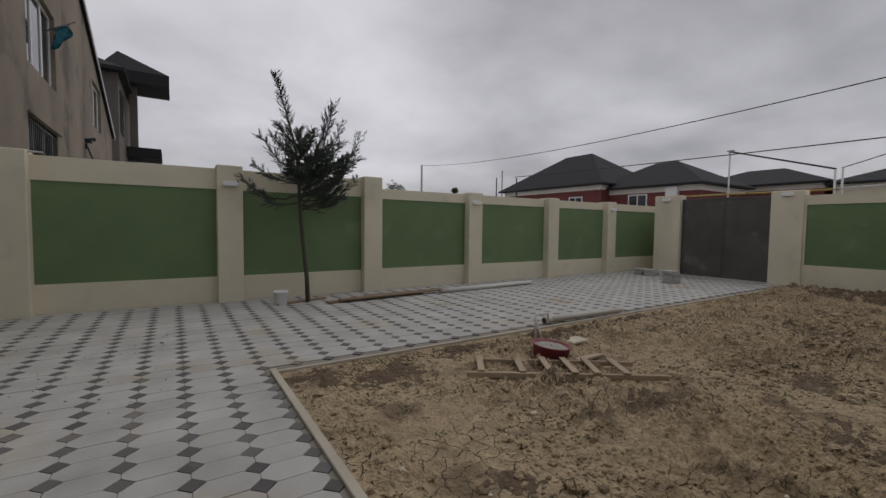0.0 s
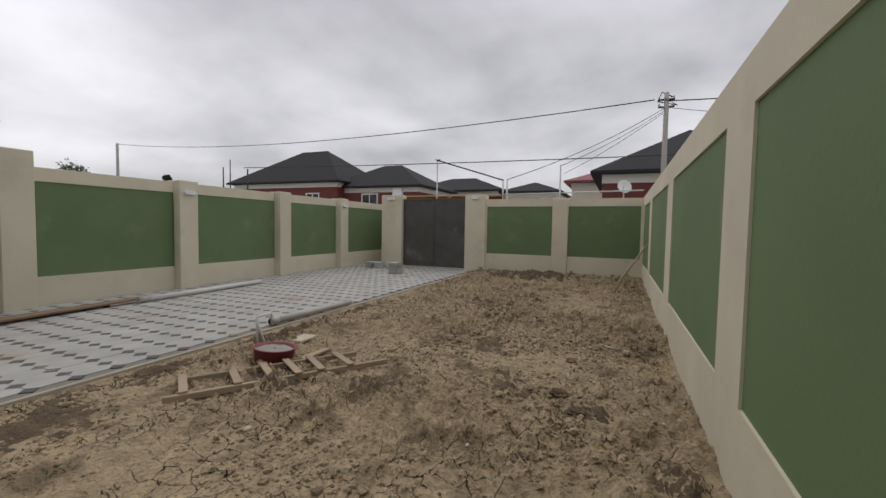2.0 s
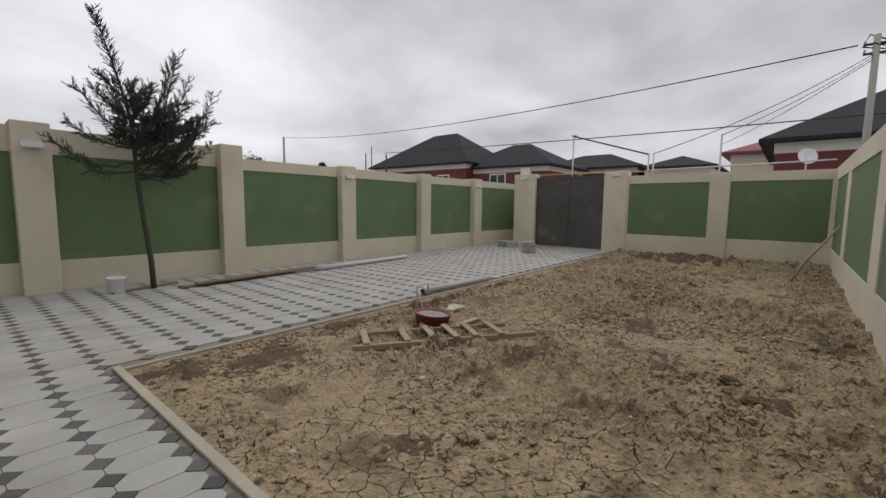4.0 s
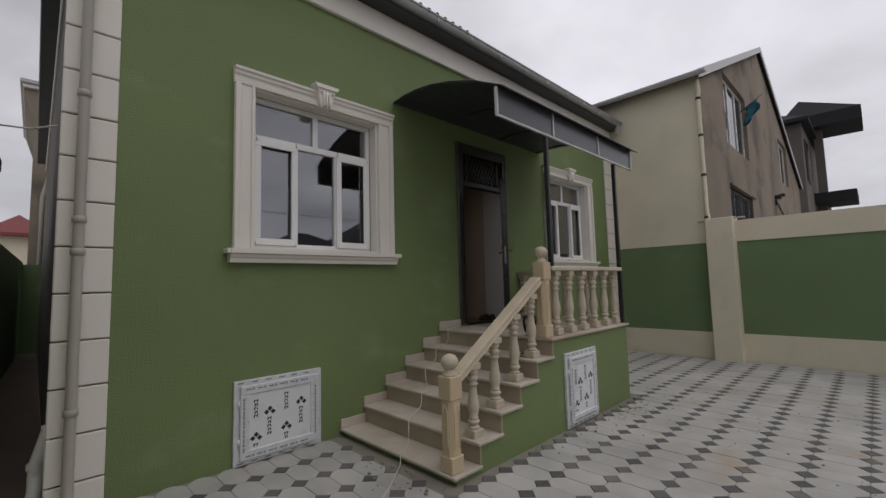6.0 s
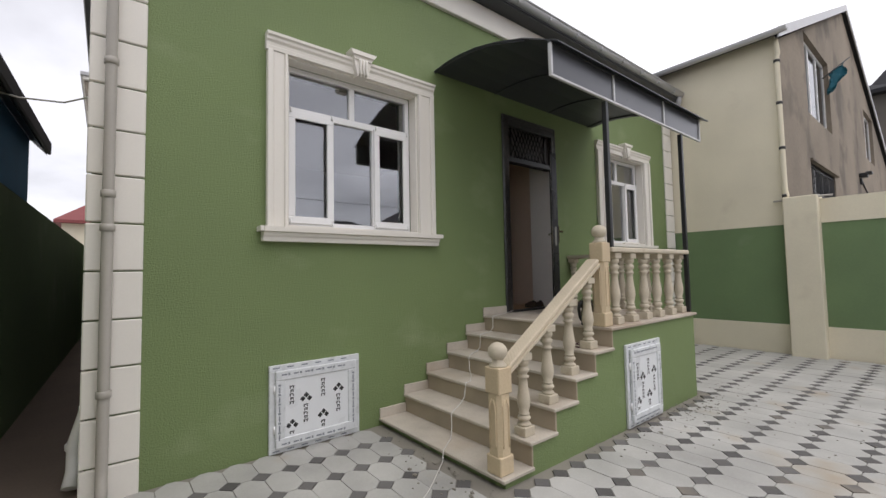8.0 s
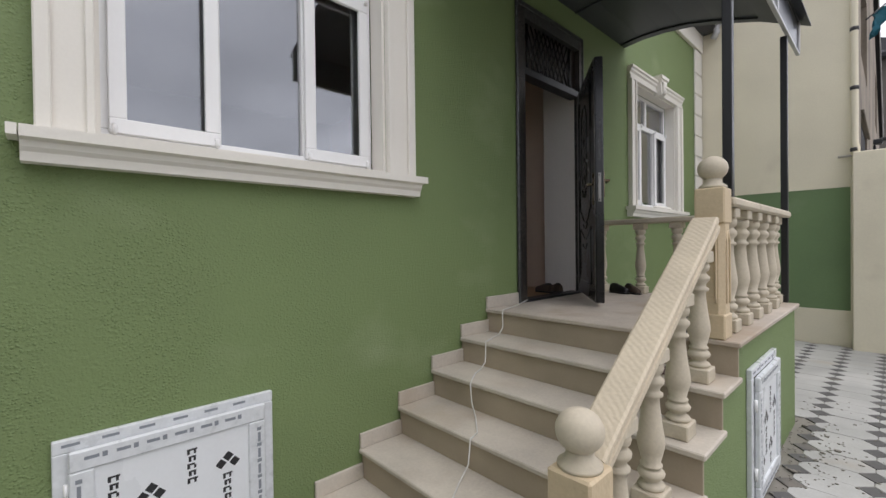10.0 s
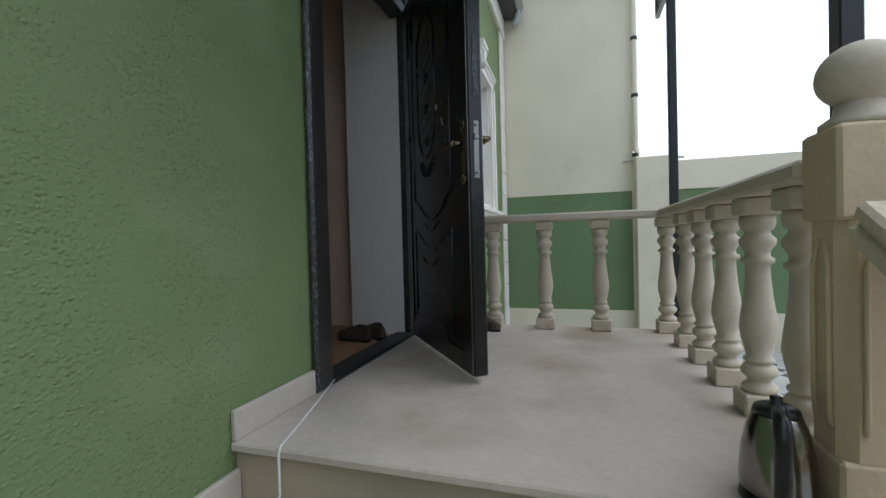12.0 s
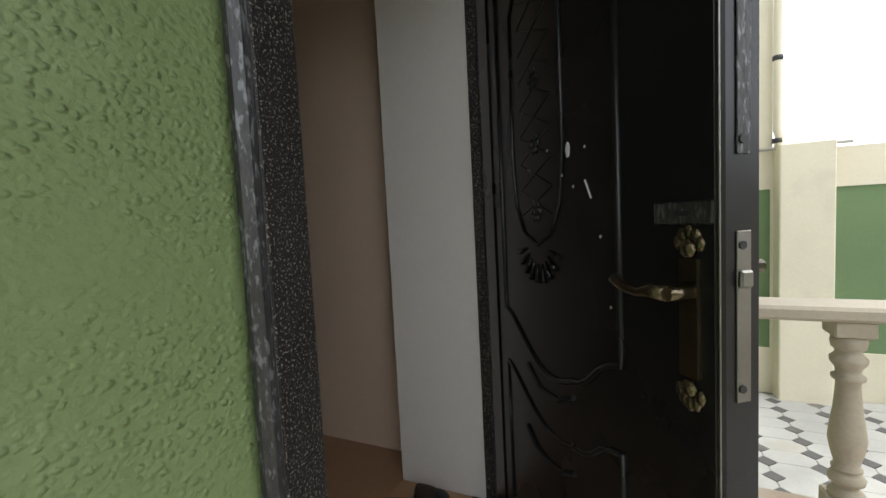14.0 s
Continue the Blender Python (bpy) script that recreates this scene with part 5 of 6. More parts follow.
structure("wall_alley_side", aw, GREEN_WALL, "dark green alley wall", "wall")
structure("wall_alley_end", boxes((-12.6, -12.4, -0.285, 1.2, -0.12, 2.50)), GREEN_WALL, "dark green wall closing the alley", "wall")
part_b = thing("rear_building", (-13.2, -0.21, 0), "tall grey rendered building behind the house", "house")
part("wall", boxes((-6.0, 0.0, 0.0, 6.0, 0, 7.9)), PLASTER_GREY, part_b)
cn = bmesh.new()
prism(cn, [(-0.001, 6.5), (-0.001, 7.9), (-0.26, 7.9), (-0.26, 7.82), (-0.05, 7.1)], "x", -6.0, 0.0)
part("cornice", cn, PLASTER_GREY, part_b, "flared rendered cornice")
part("fascia", boxes((-6.2, 0.10, -0.30, 6.2, 7.9005, 8.02), bevel=0.015), WHITE, part_b, "pale fascia board")
part("roof", boxes((-6.3, 0.16, -0.36, 6.3, 8.0205, 8.15), bevel=0.02), GUTTER, part_b)
for y, top in ((0.25, 0.52), (0.46, 0.46)):
    part("pipe", tube(bmesh.new(), [(0.06, y, 0.0), (0.06, y, 4.6), (0.06, (y + top) / 2, 5.3), (0.06, top, 6.0)], 0.05, 8), PIPE_GREY, part_b, "grey drain pipe")
rr = thing("red_roofed_house", (-31, -0.9, 0), "distant house with a red hipped roof", "house")
part("wall", boxes((-8, 0, -1.15, 1.25, 0, 5.1)), CREAM, rr)
part("roof", hip(bmesh.new(), -8.6, 0.5, -1.5, 1.6, 5.1, 6.54), RED_ROOF, rr)
wire = tube(bmesh.new(), [(-1.16, WR + 0.02, 3.25), (-0.9, -0.4, 3.14), (-0.6, -0.1, 3.07), (-0.30, 0.06, 3.05)], 0.008, 5)
tagged(new("alley_wire", mesh_of("alley_wire", wire, CABLE_WHITE)), "thin pale wire strung across the alley", "wire")


# ---- wall lamps ----
def wall_lamp(m):
    o = thing("wall_lamp", m, "small white bulkhead lamp on a pilaster", "lamp", "wall lamps")
    bm = bmesh.new()
    prism(bm, [(-0.11, -0.05), (0.11, -0.05), (0.135, -0.03), (0.14, 0.0), (0.13, 0.03), (0.095, 0.05), (-0.095, 0.05), (-0.13, 0.03), (-0.14, 0.0), (-0.135, -0.03)], "y", 0.0, 0.08)
    part("housing", bm, PVC, o)
    part("lens", boxes((-0.09, 0.09, 0.01, 0.07, -0.062, -0.0505), bevel=0.004), BAR_GREY, o)
    return o


lamp = wall_lamp(pose(PIL[1] + 0.235, WL - PIL_OUT, 2.46, 0, 0, 180))
for x, y, z, r in ((PIL[3] + 0.235, WL - PIL_OUT, 2.33, 180), (PIL[5] + 0.235, WL - PIL_OUT, 2.33, 180)):
    copy_thing(lamp, pose(x, y, z, 0, 0, r))
for y in (8.6, 5.02):
    copy_thing(lamp, pose(FAR - 0.06, y, 2.70, 0, 0, 90))

# ---- things in the yard ----
random.seed(5)
# slatted frame like a short ladder
A, B = Vector((7.20, 3.70, 0)), Vector((8.86, 2.56, 0))
along = math.degrees(math.atan2(B.y - A.y, B.x - A.x))
lad = thing("wooden_pallet_frame", pose(A.x, A.y, -0.012, 0, 0, along), "weathered wooden ladder-like frame lying on the soil", "wooden frame")
LL = (B - A).length
part("rail", boxes((0.0, LL + 0.12, 0.0, 0.035, 0.0, 0.058), bevel=0.006), WOOD, lad)
part("rail", boxes((-0.06, LL * 0.42, -0.037, -0.002, 0.0, 0.066), bevel=0.006), WOOD, lad)
part("rail", boxes((0.08, LL - 0.08, 0.455, 0.49, 0.0, 0.058), bevel=0.006), WOOD, lad)
for i, x in enumerate((0.10, 0.55, 0.86, 1.12, 1.36, 1.68)):
    bm = boxes((-0.038, 0.038, -0.02, 0.51, 0.0665, 0.086), bevel=0.004)
    s = part("slat", bm, WOOD, lad)
    s.location, s.rotation_euler = (x, 0, 0), (0, 0, radians(random.uniform(-6, 3)))
# red tub with rubble
tub = thing("red_tub", pose(8.46, 3.74, -0.005, 3, 4, 0) @ Matrix.Scale(0.86, 4), "faded red metal tub half filled with grey rubble", "tub")
part("shell", lathe(bmesh.new(), [(0.23, 0.0), (0.245, 0.01), (0.27, 0.18), (0.285, 0.185), (0.285, 0.195), (0.258, 0.193), (0.235, 0.03), (0.0, 0.02)], 28, close=False), RED_TUB, tub)
rub = bmesh.new()
lathe(rub, [(0.252, 0.155), (0.20, 0.170), (0.10, 0.172), (0.01, 0.175)], 24, close=False)
for v in rub.verts:
    v.co.z += 0.03 * noise.noise(v.co * 18)
part("rubble", rub, CONCRETE, tub, "grey rubble")
uf = tube(bmesh.new(), [(8.56, 4.09, -0.02), (8.55, 4.10, 0.44), (8.57, 4.11, 0.46), (8.80, 4.13, 0.455), (8.825, 4.135, 0.44), (8.83, 4.135, 0.30)], 0.014, 8)
tube(uf, [(8.58, 4.11, 0.38), (8.70, 4.07, -0.02)], 0.012, 8)
tagged(new("bent_pipe_stand", mesh_of("bent_pipe_stand", uf, CABLE_WHITE)), "bent white metal pipe stand beside the tub", "pipe stand")
slab = boxes((9.18, 9.52, 3.98, 4.20, -0.02, 0.025), bevel=0.012)
tagged(new("stone_slab", mesh_of("stone_slab", slab, STONE)), "broken pale stone slab on the soil", "stone")
wp = boxes((8.62, 9.10, 3.42, 3.50, -0.015, 0.02), bevel=0.006)
tagged(new("plank", mesh_of("plank", wp, WOOD)), "short broken plank behind the frame", "plank")
# pipes and planks
pp = thing("plastic_pipe", (9.75, 5.05, 0.0), "grey plastic pipe lying along the kerb", "pipe")
part("pipe", tube(bmesh.new(), [(0, 0, 0.064), (2.0, -0.06, 0.062)], 0.046, 14), PIPE_GREY, pp)
part("socket", tube(bmesh.new(), [(-0.03, 0, 0.064), (0.12, -0.003, 0.064)], 0.057, 14), PIPE_GREY, pp)
part("rubber_ring", tube(bmesh.new(), [(-0.036, 0, 0.064), (-0.0305, 0, 0.064)], 0.05, 14), BLACK_PLASTIC, pp, "black rubber ring")
p2 = thing("plastic_pipe", (10.0, 8.68, 0.0), "pale plastic pipe lying along the yard wall", "pipe")
part("pipe", tube(bmesh.new(), [(0, 0, 0.062), (3.15, 0.16, 0.062)], 0.055, 14), CABLE_WHITE, p2)
part("socket", tube(bmesh.new(), [(-0.05, 0, 0.068), (0.16, 0.008, 0.068)], 0.066, 14), PIPE_GREY, p2)
for x0, y0, x1, y1, z, h in ((7.15, 8.66, 9.55, 8.92, 0.0, 0.045), (7.4, 8.60, 10.05, 8.83, 0.046, 0.04), (6.2, 8.98, 7.3, 9.30, 0.0, 0.03), (8.1, 8.98, 10.3, 9.12, 0.0, 0.05)):
    a = math.degrees(math.atan2(y1 - y0, x1 - x0))
    n_ = math.hypot(x1 - x0, y1 - y0)
    pl = new("plank", mesh_of("plank", boxes((0, n_, -0.07, 0.07, 0, h), bevel=0.006), OLD_WOOD))
    pl.matrix_world = pose(x0, y0, z + 0.001, 0, 0, a)
    tagged(pl, "weathered plank lying along the yard wall", "plank", "planks by the wall")
bk = thing("plastic_bucket", (6.30, 9.02, 0.0), "white plastic bucket by the yard wall", "bucket")
part("pail", lathe(bmesh.new(), [(0.11, 0.0), (0.118, 0.006), (0.14, 0.25), (0.15, 0.255), (0.15, 0.275), (0.142, 0.275), (0.136, 0.26), (0.112, 0.02), (0.0, 0.015)], 24, close=False), PVC, bk)
part("handle", tube(bmesh.new(), [(0.145 * math.cos(a), 0.03, 0.262 + 0.15 * math.sin(a)) for a in [math.pi * i / 12 for i in range(13)]], 0.004, 6), BAR_GREY, bk, "wire bucket handle")
for cx, cy, nrow, g in ((18.55, 8.45, 2, 0), (17.2, 7.02, 4, 1)):
    for r in range(nrow + 1):
        for c in range(2 if g == 0 else 1):
            pv = new("paver", mesh_of("paver", boxes((-0.19, 0.19, -0.17, 0.17, 0, 0.075), bevel=0.01), TILE))
            pv.matrix_world = pose(cx + random.uniform(-0.03, 0.03), cy + 0.38 * c + random.uniform(-0.03, 0.03), 0.002 + 0.0765 * r, 0, 0, random.uniform(-9, 9))
            tagged(pv, "spare grey paver in a low stack", "paver", "stacked pavers")
stk = tube(bmesh.new(), [(16.12, 0.15, -0.03), (16.35, -0.07, 0.42), (16.55, -0.30, 0.75), (16.88, -0.61, 1.22)], [0.03, 0.028, 0.024, 0.02], 8)
tagged(new("leaning_pole", mesh_of("leaning_pole", stk, WOOD)), "crooked wooden pole leaning on the yard wall", "pole")

# ---- young conifer ----
random.seed(11)
tree = thing("conifer_tree", (6.87, 9.1, 0), "young dark conifer with a bare trunk and ragged crown", "tree")
tr = bmesh.new()
tube(tr, [(0, 0, -0.1), (-0.02, 0, 0.5), (-0.08, 0.01, 1.1), (-0.14, 0.02, 1.8), (-0.16, 0.02, 2.3), (-0.20, 0.02, 3.0), (-0.33, 0.02, 3.6), (-0.48, 0.0, 4.15), (-0.62, 0, 4.6)], [0.05, 0.045, 0.04, 0.038, 0.034, 0.026, 0.018, 0.011, 0.004], 10)
part("trunk", tr, BARK, tree)
trunk = [Vector(p) for p in ((-0.14, 0.02, 1.8), (-0.16, 0.02, 2.3), (-0.20, 0.02, 3.0), (-0.33, 0.02, 3.6), (-0.48, 0.0, 4.15), (-0.62, 0, 4.62))]
spines = [trunk]


def curve(a, b, lift, n=7):
    a, b = Vector(a), Vector(b)
    return [a.lerp(b, i / n) + Vector((0, 0, lift * math.sin(math.pi * (i / n)))) + Vector((random.uniform(-.02, .02), random.uniform(-.02, .02), random.uniform(-.02, .02))) for i in range(n + 1)]


leaders = [((-0.15, 0.02, 2.1), (0.62, 0.1, 4.25), -0.25), ((-0.15, 0.02, 1.95), (1.15, -0.05, 3.60), -0.35), ((-0.17, 0.02, 2.4), (0.38, -0.35, 3.95), -0.15), ((-0.17, 0.02, 2.3), (0.20, 0.45, 3.7), -0.15), ((-0.15, 0, 2.0), (0.85, 0.35, 3.9), -0.3)]
for a, b, l in leaders:
    spines.append(curve(a, b, l, 9))
side = []
for z0, dx, dy, dz, lift in ((2.25, -1.12, 0.1, 0.28, -0.22), (2.1, -0.92, -0.2, 0.16, -0.14), (2.5, -0.86, 0.05, 0.32, -0.12), (2.75, -0.78, -0.12, 0.62, -0.14), (2.95, -0.52, 0.1, 0.52, -0.08),
                          (3.25, -0.42, 0.0, 0.40, -0.05), (2.0, 0.95, 0.15, 0.22, -0.12), (2.05, 1.25, -0.1, 0.62, -0.2), (2.2, 1.30, 0.15, 0.95, -0.22), (3.0, 0.28, -0.1, 0.55, -0.05)):
    side.append(curve((-0.16, 0.02, z0), (-0.16 + dx, 0.02 + dy, z0 + dz), lift, 8))
for k in range(38):
    z = random.uniform(1.9, 3.1)
    az = random.uniform(-0.62, 0.62) * math.pi
    reach = (1.38 - 0.50 * (z - 1.9)) * random.uniform(0.55, 1.0)
    dx, dy = math.cos(az) * reach, math.sin(az) * reach * 0.72
    dx = dx * (1.0 if dx < 0 else 1.12)
    side.append(curve((-0.15, 0.02, z), (-0.15 + dx, 0.02 + dy, z + random.uniform(0.1, 0.75) * reach), -0.10, 7))
for sp in spines[1:] + side:
    part("limb", tube(bmesh.new(), sp, [0.018 * (1 - i / len(sp)) + 0.003 for i in range(len(sp))], 5), BARK, tree)
vs, fs = [], []


def spindle(p, d, ln, w):
    d = d.normalized()
    s1 = d.orthogonal().normalized()
    s2 = d.cross(s1)
    i = len(vs)
    m = p + d * ln * 0.35
    vs.append(p)
    for k in range(3):
        a = 2 * math.pi * k / 3
        vs.append(m + (s1 * math.cos(a) + s2 * math.sin(a)) * w)
    vs.append(p + d * ln)
    for k in range(3):
        fs.append((i, i + 1 + k, i + 1 + (k + 1) % 3))
        fs.append((i + 4, i + 1 + (k + 1) % 3, i + 1 + k))


def rnd():
    return Vector((random.gauss(0, 1), random.gauss(0, 1), random.gauss(0, 1)))


def foliage(path, start, twigs, tl):
    n = len(path) - 1
    for k in range(twigs):
        t = start + (1 - start) * (k + random.random()) / twigs
        i = min(int(t * n), n - 1)
        p = path[i].lerp(path[i + 1], t * n - i)
        ax = (path[i + 1] - path[i]).normalized()
        out = rnd()
        out = (out - ax * out.dot(ax)).normalized()
        d = (Vector((out.x, out.y, out.z * 0.6)) * 0.85 + ax * 1.0 + Vector((0, 0, 0.12))).normalized()
        ln = tl * random.uniform(0.5, 1.1) * (1.15 - 0.6 * t)
        m = 9
        for j in range(m):
            q = p + d * ln * j / m
            spindle(q, (d * 1.0 + rnd() * 0.30), random.uniform(0.06, 0.12), random.uniform(0.005, 0.009))


foliage(trunk, 0.3, 100, 0.30)
for sp in spines[1:]:
    foliage(sp, 0.22, 72, 0.32)
for sp in side:
    foliage(sp, 0.3, 30, 0.26)
me = bpy.data.meshes.new("crown")
me.from_pydata([tuple(v) for v in vs], [], fs)
me.materials.append(NEEDLES)
cr = new("crown", me)
cr.parent = tree

# ---- beyond the gate ----
def far_house(name, x0, x1, y0, y1, z, ridge_z, wall_mat, label, roof_mat=FAR_ROOF, band=True, wins=()):
    o = thing(name, (x0, y0, 0), label, "house")
    dx, dy = x1 - x0, y1 - y0
    part("wall", boxes((0, dx, 0, dy, -0.1, z - 0.55)), wall_mat, o)
    if band:
        part("band", boxes((-0.04, dx, -0.04, dy + 0.04, z - 0.5495, z), bevel=0.02), WHITE, o, "pale band under the eaves")
    part("roof", hip(bmesh.new(), -0.7, dx + 0.7, -0.7, dy + 0.7, z + 0.0005, ridge_z), roof_mat, o)
    for a, b, c, d in wins:
        fr = frame_bars(bmesh.new(), a, b, c, d, 0.14, -0.06, -0.001, 0.01)
        box(fr, -0.055, -0.002, (a + b) / 2 - 0.05, (a + b) / 2 + 0.05, c + 0.1405, d - 0.1405)
        w = part("window", fr, PVC, o)
        part("pane", boxes((-0.03, -0.0015, a + 0.141, b - 0.141, c + 0.141, d - 0.141)), FAR_GLASS, w)
    return o


far_house("brick_house", 45, 57, 30.4, 46.6, 6.6, 11.5, BRICK_RED, "red brick house with a charcoal hipped roof", wins=((2.5, 4.5, 3.6, 5.4), (8, 10, 3.6, 5.4)))
far_house("brick_house", 46.5, 56, 20.6, 32.5, 6.0, 9.2, BRICK_RED, "lower red brick wing with a charcoal hipped roof", wins=((5.2, 7.4, 3.6, 5.35),))
far_house("brick_house", 60, 70, 15.2, 29.0, 6.6, 9.0, BRICK_RED, "far red house with a charcoal roof")
far_house("small_house", 60, 70, 7.6, 14.4, 6.3, 8.0, CREAM, "far low house with a charcoal roof")
far_house("red_house", 33, 46, -9.5, 1.15, 5.05, 8.6, BRICK_RED, "dark red house with a pale band and charcoal roof")
far_house("small_house", 47.5, 57, -3.0, 4.5, 6.1, 8.0, CREAM, "cream house with a red sheet roof", RED_ROOF)
ac = thing("air_conditioner", (46.35, 22.5, 5.0), "white air conditioner unit on the brick house", "air conditioner")
part("case", boxes((-0.25, 0.148, 0.0, 1.2, 0.0, 0.9), bevel=0.03), PVC, ac)
dish = thing("satellite_dish", (25.0, -0.05, 0.0), "white satellite dish on a pole behind the wall", "dish")
part("pole", tube(bmesh.new(), [(0.1, 0, -0.1), (0.1, 0, 3.4)], 0.03, 8), BAR_GREY, dish)
db = bmesh.new()
lathe(db, [(0.01, 0.0), (0.135, 0.015), (0.225, 0.045), (0.30, 0.082), (0.308, 0.087), (0.30, 0.096), (0.21, 0.055), (0.01, 0.012)], 28, close=False)
bmesh.ops.transform(db, matrix=Matrix.Translation((0.08, 0, 3.5)) @ Matrix.Rotation(radians(-70), 4, "Y") @ Matrix.Rotation(radians(20), 4, "X"), verts=db.verts)
part("reflector", db, PVC, dish)
part("feed_arm", tube(bmesh.new(), [(0.05, 0, 3.15), (-0.35, 0.02, 3.5)], 0.012, 6), BAR_GREY, dish)


def utility_pole(x, y, h, r, label, arms=True, material=SKIN_CONCRETE):
    o = thing("utility_pole", (x, y, -0.12), label, "utility pole")
    part("shaft", tube(bmesh.new(), [(0, 0, 0), (0, 0, h + 0.12)], [r, r * 0.7], 10), material, o)
    if arms:
        for z in (h - 0.25, h - 0.6):
            part("crossarm", boxes((-0.05, 0.05, -0.36, 0.36, z, z + 0.07)), BLACK, o)
            for y_ in (-0.32, 0.32):
                part("insulator", lathe(bmesh.new(), [(0.03, z + 0.0805), (0.05, z + 0.12), (0.03, z + 0.15), (0.045, z + 0.18), (0.02, z + 0.22)], 8, at=(0, y_, 0)), BAR_GREY, o)
        part("tangle", tube(bmesh.new(), [(0.1, -0.3, h - 0.1), (0.15, 0.2, h + 0.2), (-0.1, 0.4, h - 0.3), (0.1, -0.5, h - 0.5), (-0.15, 0.1, h - 0.2)], 0.03, 5), CABLE_DARK, o, "tangle of dark cables")
    return o


utility_pole(28.0, -1.82, 8.3, 0.15, "concrete utility pole with crossarms and cables")
utility_pole(40, 62.2, 12.0, 0.22, "plain far utility pole", False)
utility_pole(40, 41.5, 8.9, 0.08, "thin far lamp pole", False, BLACK)
utility_pole(40, 42.6, 8.1, 0.10, "thin dark far utility pole", False, BLACK)
utility_pole(40, 38.8, 7.7, 0.12, "short far pole with a lamp head", False, BLACK)


def span(name, a, b, sag, r, label, material=CABLE_DARK):
    a, b = Vector(a), Vector(b)
    pts = [a.lerp(b, i / 16) - Vector((0, 0, sag * 4 * (i / 16) * (1 - i / 16))) for i in range(17)]
    tagged(new(name, mesh_of(name, tube(bmesh.new(), pts, r, 5), material)), label, "wire", "overhead wires")


span("overhead_wire", (28, -1.3, 8.0), (40, 62.2, 11.9), 1.15, 0.028, "black overhead wire strung between poles")
span("overhead_wire", (28, -1.9, 7.9), (26, -22, 7.9), 0.4, 0.028, "black overhead wire strung between poles")
span("overhead_wire", (28, -1.8, 7.6), (20.6, 4.1, 3.45), 0.25, 0.014, "service wire slanting from the pole to the gate")
span("overhead_wire", (28, -1.8, 7.5), (20.6, 2.1, 3.9), 0.15, 0.011, "service wire slanting from the pole to the wall")
span("overhead_wire", (28, -1.8, 7.4), (33, 3.5, 5.2), 0.15, 0.014, "thin service wire to a house")
span("overhead_wire", (28, -10, 5.3), (28, 26, 5.75), 0.15, 0.026, "low black wire behind the gate")
span("overhead_wire", (28, -1.8, 7.6), (30, -15, 6.6), 0.3, 0.014, "thin service wire to a house")
gp = thing("gas_pipe", (20.5, 0, 0), "white painted gas pipe run over the gate and wall", "gas pipe")
part("run", tube(bmesh.new(), [(-0.15, -0.64, 2.95), (-0.12, 4.1, 2.86)], 0.022, 8), CABLE_WHITE, gp)
part("run", tube(bmesh.new(), [(0, 4.1, 2.84), (0, 8.6, 2.86)], 0.03, 8), YELLOW_PIPE, gp, "yellow gas pipe over the gate")
for y, z in ((6.97, 4.31), (4.22, 3.42), (4.06, 3.42), (2.1, 3.92)):
    part("upright", tube(bmesh.new(), [(0, y, -0.1), (0, y, z)], 0.028, 8), CABLE_WHITE if y > 3 else BAR_GREY, gp)
part("cross_run", tube(bmesh.new(), [(0, 6.97, 4.30), (0, 4.2, 3.42)], 0.026, 8), CABLE_DARK, gp)
part("cap", boxes((-0.05, 0.05, 6.85, 7.05, 4.30, 4.34)), BAR_GREY, gp)


def far_tree(x, y, h, r, seed):
    random.seed(seed)
    o = thing("far_tree", (x, y, -0.1), "distant tree top showing over the wall", "tree", "far trees")
    t = bmesh.new()
    tube(t, [(0, 0, 0), (0.05, 0.03, h * 0.6), (0, 0, h * 0.9)], [0.12, 0.08, 0.02], 7)
    part("trunk", t, BARK, o)
    lv, lf_ = [], []
    for k in range(900):
        d = rnd()
        d.normalize()
        q = Vector((0, 0, h - r * 0.7)) + Vector((d.x * r, d.y * r, d.z * r * 0.8)) * random.uniform(0.3, 1.0) ** 0.5 * (0.7 + 0.5 * noise.noise(d * 2.5 + Vector((seed, 0, 0))))
        a, b = rnd() * 0.09, rnd() * 0.09
        i = len(lv)
        lv.extend([tuple(q), tuple(q + a), tuple(q + b)])
        lf_.append((i, i + 1, i + 2))
    m_ = bpy.data.meshes.new("crown")
    m_.from_pydata(lv, [], lf_)
    m_.materials.append(LEAVES)
    c = new("crown", m_)
    c.parent = o


far_tree(25.0, 41.6, 6.6, 1.3, 3)
far_tree(30.0, 37.5, 5.9, 0.4, 4)
far_tree(16.0, 40.0, 6.2, 0.7, 8)

